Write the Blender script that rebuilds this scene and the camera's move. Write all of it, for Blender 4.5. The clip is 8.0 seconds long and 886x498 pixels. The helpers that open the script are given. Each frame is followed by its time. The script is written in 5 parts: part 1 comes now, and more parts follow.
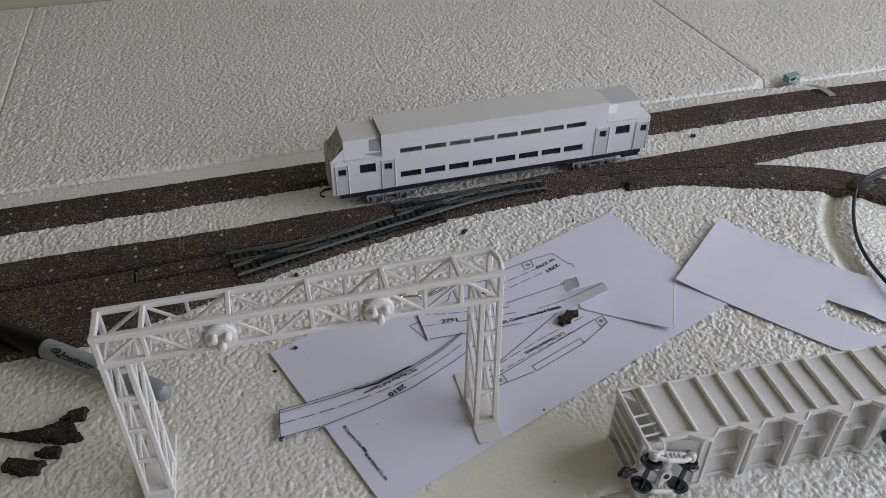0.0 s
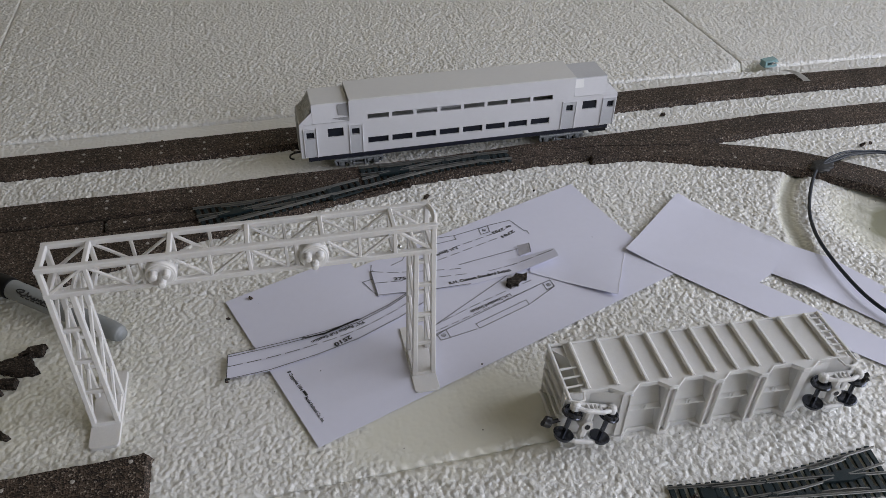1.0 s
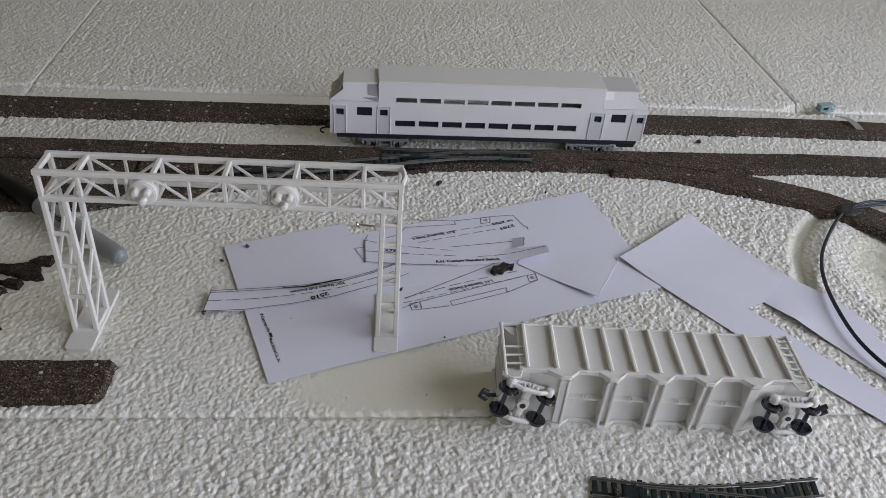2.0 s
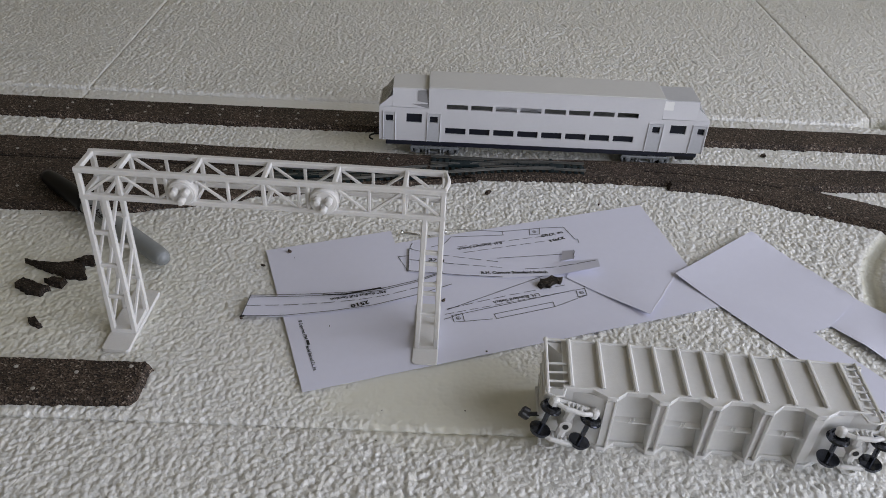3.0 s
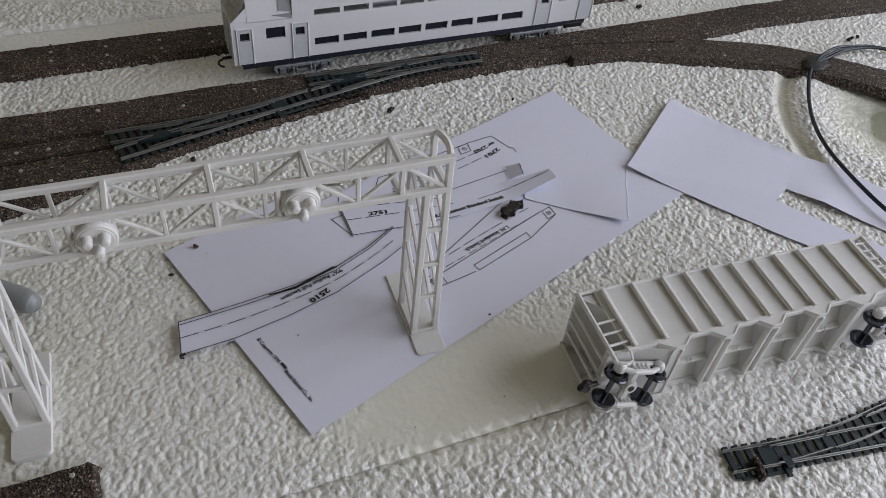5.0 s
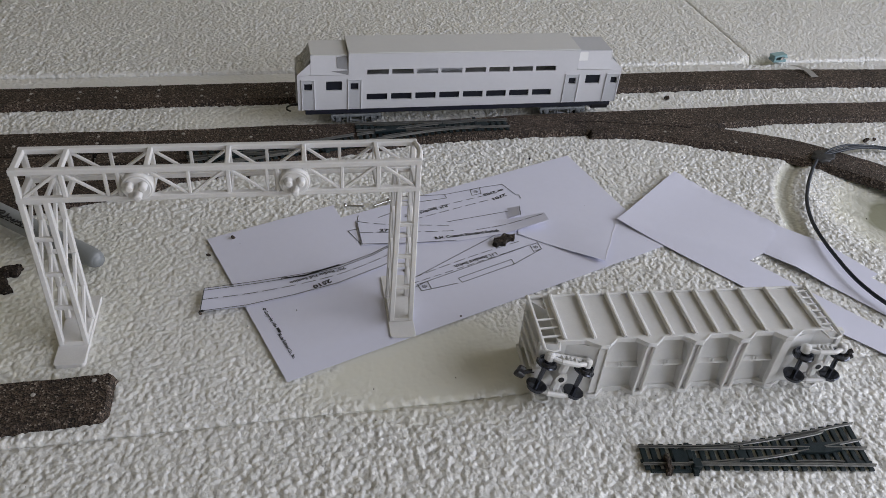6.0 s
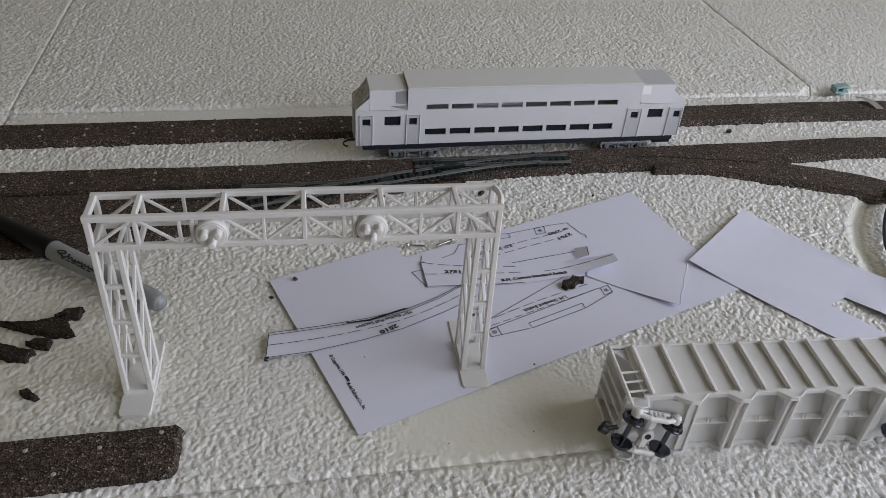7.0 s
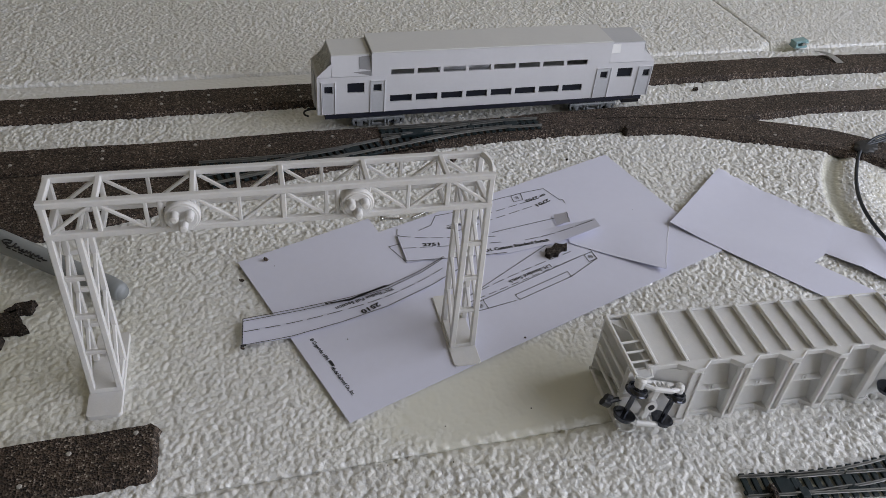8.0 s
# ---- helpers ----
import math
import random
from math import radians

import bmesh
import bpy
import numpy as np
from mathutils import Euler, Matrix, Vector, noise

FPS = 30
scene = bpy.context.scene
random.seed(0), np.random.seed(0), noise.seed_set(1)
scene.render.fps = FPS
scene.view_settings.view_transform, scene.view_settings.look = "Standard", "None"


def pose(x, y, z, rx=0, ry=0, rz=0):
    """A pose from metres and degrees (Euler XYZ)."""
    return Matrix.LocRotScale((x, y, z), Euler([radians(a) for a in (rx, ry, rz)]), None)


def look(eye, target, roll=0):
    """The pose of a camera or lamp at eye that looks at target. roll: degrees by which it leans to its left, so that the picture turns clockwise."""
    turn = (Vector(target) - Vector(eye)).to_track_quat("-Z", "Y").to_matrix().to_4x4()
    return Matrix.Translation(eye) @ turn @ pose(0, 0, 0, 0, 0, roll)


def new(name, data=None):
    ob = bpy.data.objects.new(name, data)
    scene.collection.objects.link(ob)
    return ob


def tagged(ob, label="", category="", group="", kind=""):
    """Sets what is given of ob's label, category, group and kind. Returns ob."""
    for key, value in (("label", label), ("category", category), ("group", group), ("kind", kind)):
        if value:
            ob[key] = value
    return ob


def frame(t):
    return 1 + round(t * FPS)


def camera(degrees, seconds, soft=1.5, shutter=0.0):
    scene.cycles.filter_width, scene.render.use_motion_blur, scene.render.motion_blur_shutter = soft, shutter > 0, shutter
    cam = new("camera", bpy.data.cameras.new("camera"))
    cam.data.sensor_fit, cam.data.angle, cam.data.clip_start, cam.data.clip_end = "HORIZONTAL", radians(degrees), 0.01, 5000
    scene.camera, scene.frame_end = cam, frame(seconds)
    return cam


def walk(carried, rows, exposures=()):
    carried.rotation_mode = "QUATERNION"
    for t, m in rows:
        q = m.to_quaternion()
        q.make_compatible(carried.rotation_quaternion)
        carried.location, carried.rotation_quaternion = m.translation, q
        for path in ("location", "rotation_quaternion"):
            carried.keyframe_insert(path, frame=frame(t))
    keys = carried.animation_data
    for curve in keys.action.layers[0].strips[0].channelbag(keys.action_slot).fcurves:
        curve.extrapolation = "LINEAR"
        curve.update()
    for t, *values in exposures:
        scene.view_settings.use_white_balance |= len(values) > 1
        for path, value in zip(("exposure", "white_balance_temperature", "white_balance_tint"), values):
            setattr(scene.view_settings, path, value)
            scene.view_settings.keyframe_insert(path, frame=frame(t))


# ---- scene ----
cam = camera(59.08, 8.0, soft=0.8)
ROWS = [
    (0.0, 0.0000, 0.0000, 0.2912, 52.35, -0.21, -2.14),
    (0.3, -0.0053, 0.0070, 0.2914, 51.89, -0.30, -2.09),
    (0.5, -0.0067, 0.0007, 0.2886, 51.75, -0.47, -1.85),
    (0.7, 0.0054, -0.0078, 0.2900, 51.45, -0.64, -1.35),
    (0.9, 0.0237, -0.0150, 0.2867, 51.58, -1.00, -0.65),
    (1.0, 0.0326, -0.0214, 0.2883, 51.49, -1.27, -0.10),
    (1.2, 0.0494, -0.0283, 0.2890, 51.44, -1.91, 0.92),
    (1.4, 0.0660, -0.0360, 0.2911, 51.55, -2.28, 2.85),
    (1.5, 0.0738, -0.0398, 0.2916, 51.63, -2.57, 3.95),
    (1.7, 0.0841, -0.0433, 0.2859, 52.41, -3.30, 6.77),
    (2.8, 0.0972, -0.0452, 0.2642, 54.02, -3.48, 14.38),
    (3.0, 0.0966, -0.0329, 0.2653, 54.10, -2.84, 14.64),
    (3.2, 0.0892, -0.0160, 0.2729, 53.88, -1.02, 14.04),
    (3.4, 0.0789, 0.0013, 0.2797, 53.89, -0.18, 12.65),
    (3.5, 0.0679, 0.0078, 0.2819, 53.93, -0.14, 11.00),
    (3.7, 0.0411, 0.0257, 0.2835, 53.87, -0.16, 7.12),
    (3.9, 0.0184, 0.0379, 0.2785, 53.21, -0.40, 2.88),
    (4.0, 0.0097, 0.0429, 0.2753, 52.48, -0.80, 0.48),
    (4.2, 0.0007, 0.0477, 0.2644, 50.64, -1.14, -4.05),
    (4.4, -0.0067, 0.0562, 0.2543, 46.82, -2.07, -8.08),
    (4.5, -0.0069, 0.0570, 0.2532, 45.26, -2.76, -9.23),
    (4.7, -0.0089, 0.0637, 0.2430, 43.46, -4.32, -10.45),
    (4.9, -0.0122, 0.0540, 0.2500, 43.50, -4.91, -8.66),
    (5.0, -0.0094, 0.0446, 0.2545, 44.22, -4.87, -7.45),
    (5.1, -0.0043, 0.0340, 0.2550, 45.11, -4.97, -6.18),
    (5.2, 0.0046, 0.0223, 0.2563, 46.02, -5.09, -4.61),
    (6.3, 0.0474, -0.0403, 0.2623, 52.88, -3.42, 3.48),
    (6.5, 0.0486, -0.0408, 0.2588, 53.11, -2.93, 3.81),
    (6.8, 0.0367, -0.0353, 0.2621, 53.54, -2.99, 4.36),
    (7.0, 0.0189, -0.0183, 0.2611, 53.34, -3.52, 4.12),
    (7.2, 0.0057, -0.0071, 0.2588, 53.05, -3.97, 3.40),
    (7.5, 0.0021, -0.0013, 0.2518, 52.06, -3.75, 1.51),
    (7.7, 0.0031, 0.0013, 0.2538, 51.60, -3.72, 0.39),
    (7.9, 0.0011, -0.0014, 0.2513, 51.37, -4.17, -0.35),
    (8.0, 0.0003, -0.0025, 0.2501, 51.32, -4.23, -0.67),
]
EXPOSURES = [(0.0, -0.72), (8.0, -0.72)]
walk(cam, [(t, pose(*row)) for t, *row in ROWS], EXPOSURES)

# ---- light: an overcast sky through one low window to the right, behind the camera ----
TURN = 14.2                       # heading of the foam boards
BASE = pose(0, 0, 0, 0, 0, TURN)  # layout axes: u along the boards, v across them
world = bpy.data.worlds.new("sky")
scene.world = world
world.use_nodes = True
sky = world.node_tree.nodes.new("ShaderNodeTexSky")
sky.sky_type, sky.sun_disc = "NISHITA", False
sky.sun_elevation, sky.sun_rotation = radians(35), radians(100)
world.node_tree.links.new(sky.outputs[0], world.node_tree.nodes["Background"].inputs[0])
world.node_tree.nodes["Background"].inputs[1].default_value = 0.1
WIN = dict(u=1.10, v0=-1.70, v1=0.50, z0=0.08, z1=1.08)
lamp = new("window_daylight", bpy.data.lights.new("window_daylight", "AREA"))
lamp.data.shape, lamp.data.size, lamp.data.size_y = "RECTANGLE", WIN["v1"] - WIN["v0"], WIN["z1"] - WIN["z0"]
lamp.data.energy, lamp.data.color = 39.6, (0.932, 0.965, 1.095)
lamp.matrix_world = BASE @ look((WIN["u"] + 0.03, (WIN["v0"] + WIN["v1"]) / 2, (WIN["z0"] + WIN["z1"]) / 2), (-1, (WIN["v0"] + WIN["v1"]) / 2, (WIN["z0"] + WIN["z1"]) / 2))


# ---- materials ----
def material(name, colour, rough=0.5, metal=0.0, vary=0.15, scale=60.0, bump=0.0, bump_scale=400.0, tint=None, specular=0.5, island=0.0):
    """A surface whose colour drifts at two sizes, with a fine relief."""
    m = bpy.data.materials.new(name)
    m.use_nodes = True
    nt = m.node_tree
    b = nt.nodes["Principled BSDF"]
    b.inputs["Roughness"].default_value, b.inputs["Metallic"].default_value = rough, metal
    b.inputs["Specular IOR Level"].default_value = specular
    co = nt.nodes.new("ShaderNodeTexCoord")
    big, small = nt.nodes.new("ShaderNodeTexNoise"), nt.nodes.new("ShaderNodeTexNoise")
    for n, sc in ((big, scale), (small, scale * 9)):
        n.inputs["Scale"].default_value, n.inputs["Detail"].default_value = sc, 5
        nt.links.new(co.outputs["Object"], n.inputs["Vector"])
    add = nt.nodes.new("ShaderNodeMath")
    nt.links.new(big.outputs[0], add.inputs[0]), nt.links.new(small.outputs[0], add.inputs[1])
    ramp = nt.nodes.new("ShaderNodeMapRange")
    ramp.inputs["From Min"].default_value, ramp.inputs["From Max"].default_value = 0.6, 1.4
    nt.links.new(add.outputs[0], ramp.inputs["Value"])
    mix = nt.nodes.new("ShaderNodeMix")
    mix.data_type = "RGBA"
    mix.inputs["A"].default_value = (*[c * (1 - vary) for c in colour], 1)
    mix.inputs["B"].default_value = (*[min(1, c * (1 + vary)) for c in (tint or colour)], 1)
    nt.links.new(ramp.outputs[0], mix.inputs["Factor"])
    nt.links.new(mix.outputs["Result"], b.inputs["Base Color"])
    rr = nt.nodes.new("ShaderNodeMapRange")
    rr.inputs["To Min"].default_value, rr.inputs["To Max"].default_value = max(0.02, rough - 0.08), min(1, rough + 0.08)
    nt.links.new(small.outputs[0], rr.inputs["Value"]), nt.links.new(rr.outputs[0], b.inputs["Roughness"])
    if bump:
        fine, bp = nt.nodes.new("ShaderNodeTexNoise"), nt.nodes.new("ShaderNodeBump")
        fine.inputs["Scale"].default_value, fine.inputs["Detail"].default_value = bump_scale, 4
        bp.inputs["Strength"].default_value, bp.inputs["Distance"].default_value = bump, 0.0006
        nt.links.new(co.outputs["Object"], fine.inputs["Vector"])
        nt.links.new(fine.outputs[0], bp.inputs["Height"]), nt.links.new(bp.outputs[0], b.inputs["Normal"])
    return m


def foam_material():
    """White bead foam: beads in the mesh, finer flakes in the relief, a yellowed film where the mesh says it is rubbed
    smooth, olive for shade tinted into hollow and groove.
    """
    m = bpy.data.materials.new("bead_foam")
    m.use_nodes = True
    nt = m.node_tree
    b = nt.nodes["Principled BSDF"]
    b.inputs["Roughness"].default_value = 0.36
    b.inputs["Specular IOR Level"].default_value = 0.5
    b.inputs["Subsurface Weight"].default_value = 0.55
    b.inputs["Subsurface Radius"].default_value, b.inputs["Subsurface Scale"].default_value = (1.0, 0.97, 0.9), 0.0012
    co = nt.nodes.new("ShaderNodeTexCoord")
    wear_shade = nt.nodes.new("ShaderNodeAttribute")
    wear_shade.attribute_name = "wear_shade"
    pressed = nt.nodes.new("ShaderNodeAttribute")
    pressed.attribute_name = "flattened"
    big = nt.nodes.new("ShaderNodeTexNoise")
    big.inputs["Scale"].default_value, big.inputs["Detail"].default_value = 14, 6
    nt.links.new(co.outputs["Object"], big.inputs["Vector"])
    base = nt.nodes.new("ShaderNodeMix")
    base.data_type = "RGBA"
    base.inputs["A"].default_value, base.inputs["B"].default_value = (0.74, 0.735, 0.70, 1), (0.84, 0.835, 0.805, 1)
    nt.links.new(big.outputs[0], base.inputs["Factor"])
    film = nt.nodes.new("ShaderNodeMix")
    film.data_type = "RGBA"
    wear_shade_ramp = nt.nodes.new("ShaderNodeValToRGB")   # cream where yellowed, olive for the shade tinted into hollow and groove
    wear_shade_ramp.color_ramp.elements[0].position, wear_shade_ramp.color_ramp.elements[0].color = 0.42, (0.74, 0.725, 0.56, 1)
    wear_shade_ramp.color_ramp.elements[1].position, wear_shade_ramp.color_ramp.elements[1].color = 1.0, (0.31, 0.31, 0.225, 1)
    wear_shade_ramp.color_ramp.elements.new(0.75).color = (0.47, 0.465, 0.375, 1)
    nt.links.new(wear_shade.outputs["Fac"], wear_shade_ramp.inputs[0]), nt.links.new(wear_shade_ramp.outputs[0], film.inputs["B"])
    nt.links.new(wear_shade.outputs["Fac"], film.inputs["Factor"]), nt.links.new(base.outputs["Result"], film.inputs["A"])
    nt.links.new(film.outputs["Result"], b.inputs["Base Color"])
    vor, fine = nt.nodes.new("ShaderNodeTexVoronoi"), nt.nodes.new("ShaderNodeTexNoise")
    vor.feature = "SMOOTH_F1"
    vor.inputs["Scale"].default_value, vor.inputs["Smoothness"].default_value = 420, 0.25
    fine.inputs["Scale"].default_value, fine.inputs["Detail"].default_value = 900, 3
    for n in (vor, fine):
        nt.links.new(co.outputs["Object"], n.inputs["Vector"])
    dome, inv, keep = nt.nodes.new("ShaderNodeMath"), nt.nodes.new("ShaderNodeMath"), nt.nodes.new("ShaderNodeMath")
    dome.operation = "MULTIPLY_ADD"          # beads stand up round, fine flakes lie on them
    dome.inputs[1].default_value = -1.6
    nt.links.new(vor.outputs["Distance"], dome.inputs[0]), nt.links.new(fine.outputs[0], dome.inputs[2])
    inv.operation = "SUBTRACT"
    inv.inputs[0].default_value = 1.0
    nt.links.new(pressed.outputs["Fac"], inv.inputs[1])
    keep.operation = "MULTIPLY"
    keep.inputs[1].default_value = 0.7
    nt.links.new(inv.outputs[0], keep.inputs[0])
    bp = nt.nodes.new("ShaderNodeBump")
    bp.inputs["Distance"].default_value = 0.0008
    nt.links.new(keep.outputs[0], bp.inputs["Strength"])
    nt.links.new(dome.outputs[0], bp.inputs["Height"]), nt.links.new(bp.outputs[0], b.inputs["Normal"])
    return m


def cork_material(name, tone_by=1.0):
    """Dark brown agglomerated cork: grains of several browns with a few pale ones, rough relief."""
    m = bpy.data.materials.new(name)
    m.use_nodes = True
    nt = m.node_tree
    b = nt.nodes["Principled BSDF"]
    b.inputs["Roughness"].default_value, b.inputs["Specular IOR Level"].default_value = 0.72, 0.32
    co = nt.nodes.new("ShaderNodeTexCoord")
    grain, ramp = nt.nodes.new("ShaderNodeTexVoronoi"), nt.nodes.new("ShaderNodeValToRGB")
    grain.inputs["Scale"].default_value = 1400
    warp = nt.nodes.new("ShaderNodeTexNoise")
    warp.inputs["Scale"].default_value, warp.inputs["Detail"].default_value = 30, 6
    nt.links.new(co.outputs["Object"], grain.inputs["Vector"]), nt.links.new(co.outputs["Object"], warp.inputs["Vector"])
    hue = nt.nodes.new("ShaderNodeSeparateColor")
    nt.links.new(grain.outputs["Color"], hue.inputs[0])
    nt.links.new(hue.outputs[0], ramp.inputs[0])
    stops = ((0.0, (0.010, 0.0078, 0.006)), (0.38, (0.050, 0.036, 0.027)), (0.78, (0.118, 0.083, 0.061)), (0.94, (0.180, 0.138, 0.106)), (0.988, (0.40, 0.34, 0.28)))
    stops = [(p, tuple(c * tone_by * 0.80 for c in rgb)) for p, rgb in stops]
    ramp.color_ramp.elements[0].position, ramp.color_ramp.elements[0].color = stops[0][0], (*stops[0][1], 1)
    ramp.color_ramp.elements[1].position, ramp.color_ramp.elements[1].color = stops[-1][0], (*stops[-1][1], 1)
    for p, c in stops[1:-1]:
        ramp.color_ramp.elements.new(p).color = (*c, 1)
    tone = nt.nodes.new("ShaderNodeMix")
    tone.data_type, tone.blend_type = "RGBA", "MULTIPLY"
    tone.inputs["Factor"].default_value = 0.8
    soft = nt.nodes.new("ShaderNodeMapRange")
    soft.inputs["From Min"].default_value, soft.inputs["From Max"].default_value = 0.3, 0.7
    soft.inputs["To Min"].default_value, soft.inputs["To Max"].default_value = 0.55, 1.25
    nt.links.new(warp.outputs[0], soft.inputs["Value"])
    nt.links.new(ramp.outputs[0], tone.inputs["A"]), nt.links.new(soft.outputs[0], tone.inputs["B"])
    nt.links.new(tone.outputs["Result"], b.inputs["Base Color"])
    bp, add, n2 = nt.nodes.new("ShaderNodeBump"), nt.nodes.new("ShaderNodeMath"), nt.nodes.new("ShaderNodeTexNoise")
    n2.inputs["Scale"].default_value, n2.inputs["Detail"].default_value = 420, 5
    nt.links.new(co.outputs["Object"], n2.inputs["Vector"])
    nt.links.new(grain.outputs["Distance"], add.inputs[0]), nt.links.new(n2.outputs[0], add.inputs[1])
    bp.inputs["Strength"].default_value, bp.inputs["Distance"].default_value = 0.75, 0.0008
    nt.links.new(add.outputs[0], bp.inputs["Height"]), nt.links.new(bp.outputs[0], b.inputs["Normal"])
    return m


FOAM, CORK, OLD_CORK = foam_material(), cork_material("brown_cork"), cork_material("old_black_cork", 0.5)
WALL = material("wall_paint", (0.45, 0.412, 0.305), 0.8, vary=0.06, scale=5, bump=0.2, bump_scale=120)
TABLE = material("table_board", (0.35, 0.29, 0.22), 0.6, vary=0.2, scale=12)
PRINT = material("printed_resin_white", (0.71, 0.70, 0.685), 0.5, vary=0.04, scale=90, bump=0.12, bump_scale=1800)
STYRENE = material("white_styrene", (0.67, 0.67, 0.70), 0.4, vary=0.025, scale=45, bump=0.05, bump_scale=900)
STYRENE_GREY = material("greyer_styrene", (0.53, 0.54, 0.57), 0.45, vary=0.06, scale=60)
FILLER = material("bright_white_filler", (0.84, 0.84, 0.83), 0.4, vary=0.03, scale=80)
# darker grey stands for the shade in the recess beside the roof
PATCH = material("shaded_grey_sheet", (0.29, 0.29, 0.30), 0.55, vary=0.08, scale=120)
CRUMPLE = material("crumpled_clear_film", (0.88, 0.88, 0.85), 0.14, vary=0.2, scale=260, bump=0.6, bump_scale=600)
INSIDE = material("dull_grey_inside", (0.42, 0.425, 0.43), 0.6, vary=0.2, scale=120)
ROOF = material("roof_sheet", (0.66, 0.66, 0.655), 0.55, vary=0.03, scale=40, bump=0.06, bump_scale=900)
HOPPER = material("hopper_plastic", (0.71, 0.705, 0.69), 0.45, vary=0.04, scale=70, bump=0.08, bump_scale=1500)
for _plastic, _deep in ((PRINT, 0.0012), (HOPPER, 0.0020)):
    for _key, _value in (("Subsurface Weight", 0.35), ("Subsurface Scale", _deep), ("Subsurface Radius", (1.0, 0.95, 0.85))):
        _plastic.node_tree.nodes["Principled BSDF"].inputs[_key].default_value = _value
UNDER = material("navy_black_underframe", (0.014, 0.016, 0.028), 0.45, vary=0.2, scale=120)
BLACK = material("black_plastic", (0.012, 0.012, 0.014), 0.35, vary=0.2, scale=200)
FILM = material("dark_window_film", (0.010, 0.012, 0.02), 0.34, vary=0.2, scale=90, specular=0.3)
WHEEL = material("blackened_metal", (0.075, 0.08, 0.095), 0.14, metal=0.9, vary=0.25, scale=300, bump=0.12, bump_scale=900, specular=0.9)
TRUCK = material("grey_cast_truck", (0.21, 0.225, 0.24), 0.42, metal=0.2, vary=0.6, scale=500, bump=0.5, bump_scale=1200)
PAPER = material("printer_paper", (0.715, 0.722, 0.84), 0.75, vary=0.018, scale=30, bump=0.06, bump_scale=1500, specular=0.3)
CREASE = material("paper_crease", (0.78, 0.78, 0.85), 0.7, vary=0.02, scale=60)
INK = material("black_ink", (0.02, 0.02, 0.022), 0.7, vary=0.3, scale=800)
INK_SOFT = material("printed_line", (0.08, 0.08, 0.085), 0.7, vary=0.35, scale=900)
TIE = material("black_tie_plastic", (0.013, 0.023, 0.026), 0.42, vary=0.3, scale=400, bump=0.2, bump_scale=2500, specular=0.25)
RAIL = material("nickel_rail", (0.235, 0.235, 0.222), 0.36, metal=0.75, vary=0.3, scale=300)
CABLE = material("black_cable_jacket", (0.006, 0.012, 0.023), 0.5, vary=0.2, scale=200)
TAPE = material("dark_tape", (0.018, 0.018, 0.018), 0.6, vary=0.3, scale=300, bump=0.4, bump_scale=700)
MARKER = material("marker_grey_barrel", (0.25, 0.265, 0.27), 0.32, vary=0.06, scale=60)
CAP = material("marker_black_cap", (0.005, 0.005, 0.006), 0.36, vary=0.15, scale=90, specular=0.2)
TEAL = material("teal_plastic", (0.27, 0.43, 0.45), 0.2, vary=0.15, scale=200)
STEEL = material("bright_steel", (0.55, 0.55, 0.54), 0.25, metal=1.0, vary=0.15, scale=500)
FLAKE = material("cork_flake", (0.20, 0.165, 0.13), 0.8, vary=0.45, scale=300)
PALE = material("pale_flake", (0.38, 0.355, 0.32), 0.6, vary=0.2, scale=700)
GREYSTRIP = material("grey_card", (0.50, 0.49, 0.46), 0.6, vary=0.12, scale=200)


# ---- building helpers ----
def put(bm, mat, name, smooth=False):
    me = bpy.data.meshes.new(name)
    bmesh.ops.recalc_face_normals(bm, faces=bm.faces)
    bm.to_mesh(me)
    bm.free()
    me.materials.append(mat)
    if smooth:
        me.shade_smooth()
    return me


def part(name, bm, mat, parent=None, label="", smooth=False, at=None):
    ob = new(name, put(bm, mat, name, smooth))
    ob.parent = parent
    if at is not None:
        ob.matrix_basis = at
    return tagged(ob, label) if label else ob


def thing(name, m, label, category, group="", kind=""):
    ob = new(name)
    ob.empty_display_size = 0.01
    ob.matrix_world = m
    return tagged(ob, label, category, group, kind)


def box(bm, a, b):
    (x0, y0, z0), (x1, y1, z1) = a, b
    v = [bm.verts.new(p) for p in ((x0, y0, z0), (x1, y0, z0), (x1, y1, z0), (x0, y1, z0), (x0, y0, z1), (x1, y0, z1), (x1, y1, z1), (x0, y1, z1))]
    for f in ((3, 2, 1, 0), (4, 5, 6, 7), (0, 1, 5, 4), (1, 2, 6, 5), (2, 3, 7, 6), (3, 0, 4, 7)):
        bm.faces.new([v[i] for i in f])
    return bm


def soft_box(a, b, r=0.0003, seg=1):
    bm = box(bmesh.new(), a, b)
    bmesh.ops.bevel(bm, geom=bm.edges[:], offset=r, segments=seg, affect="EDGES")
    return bm


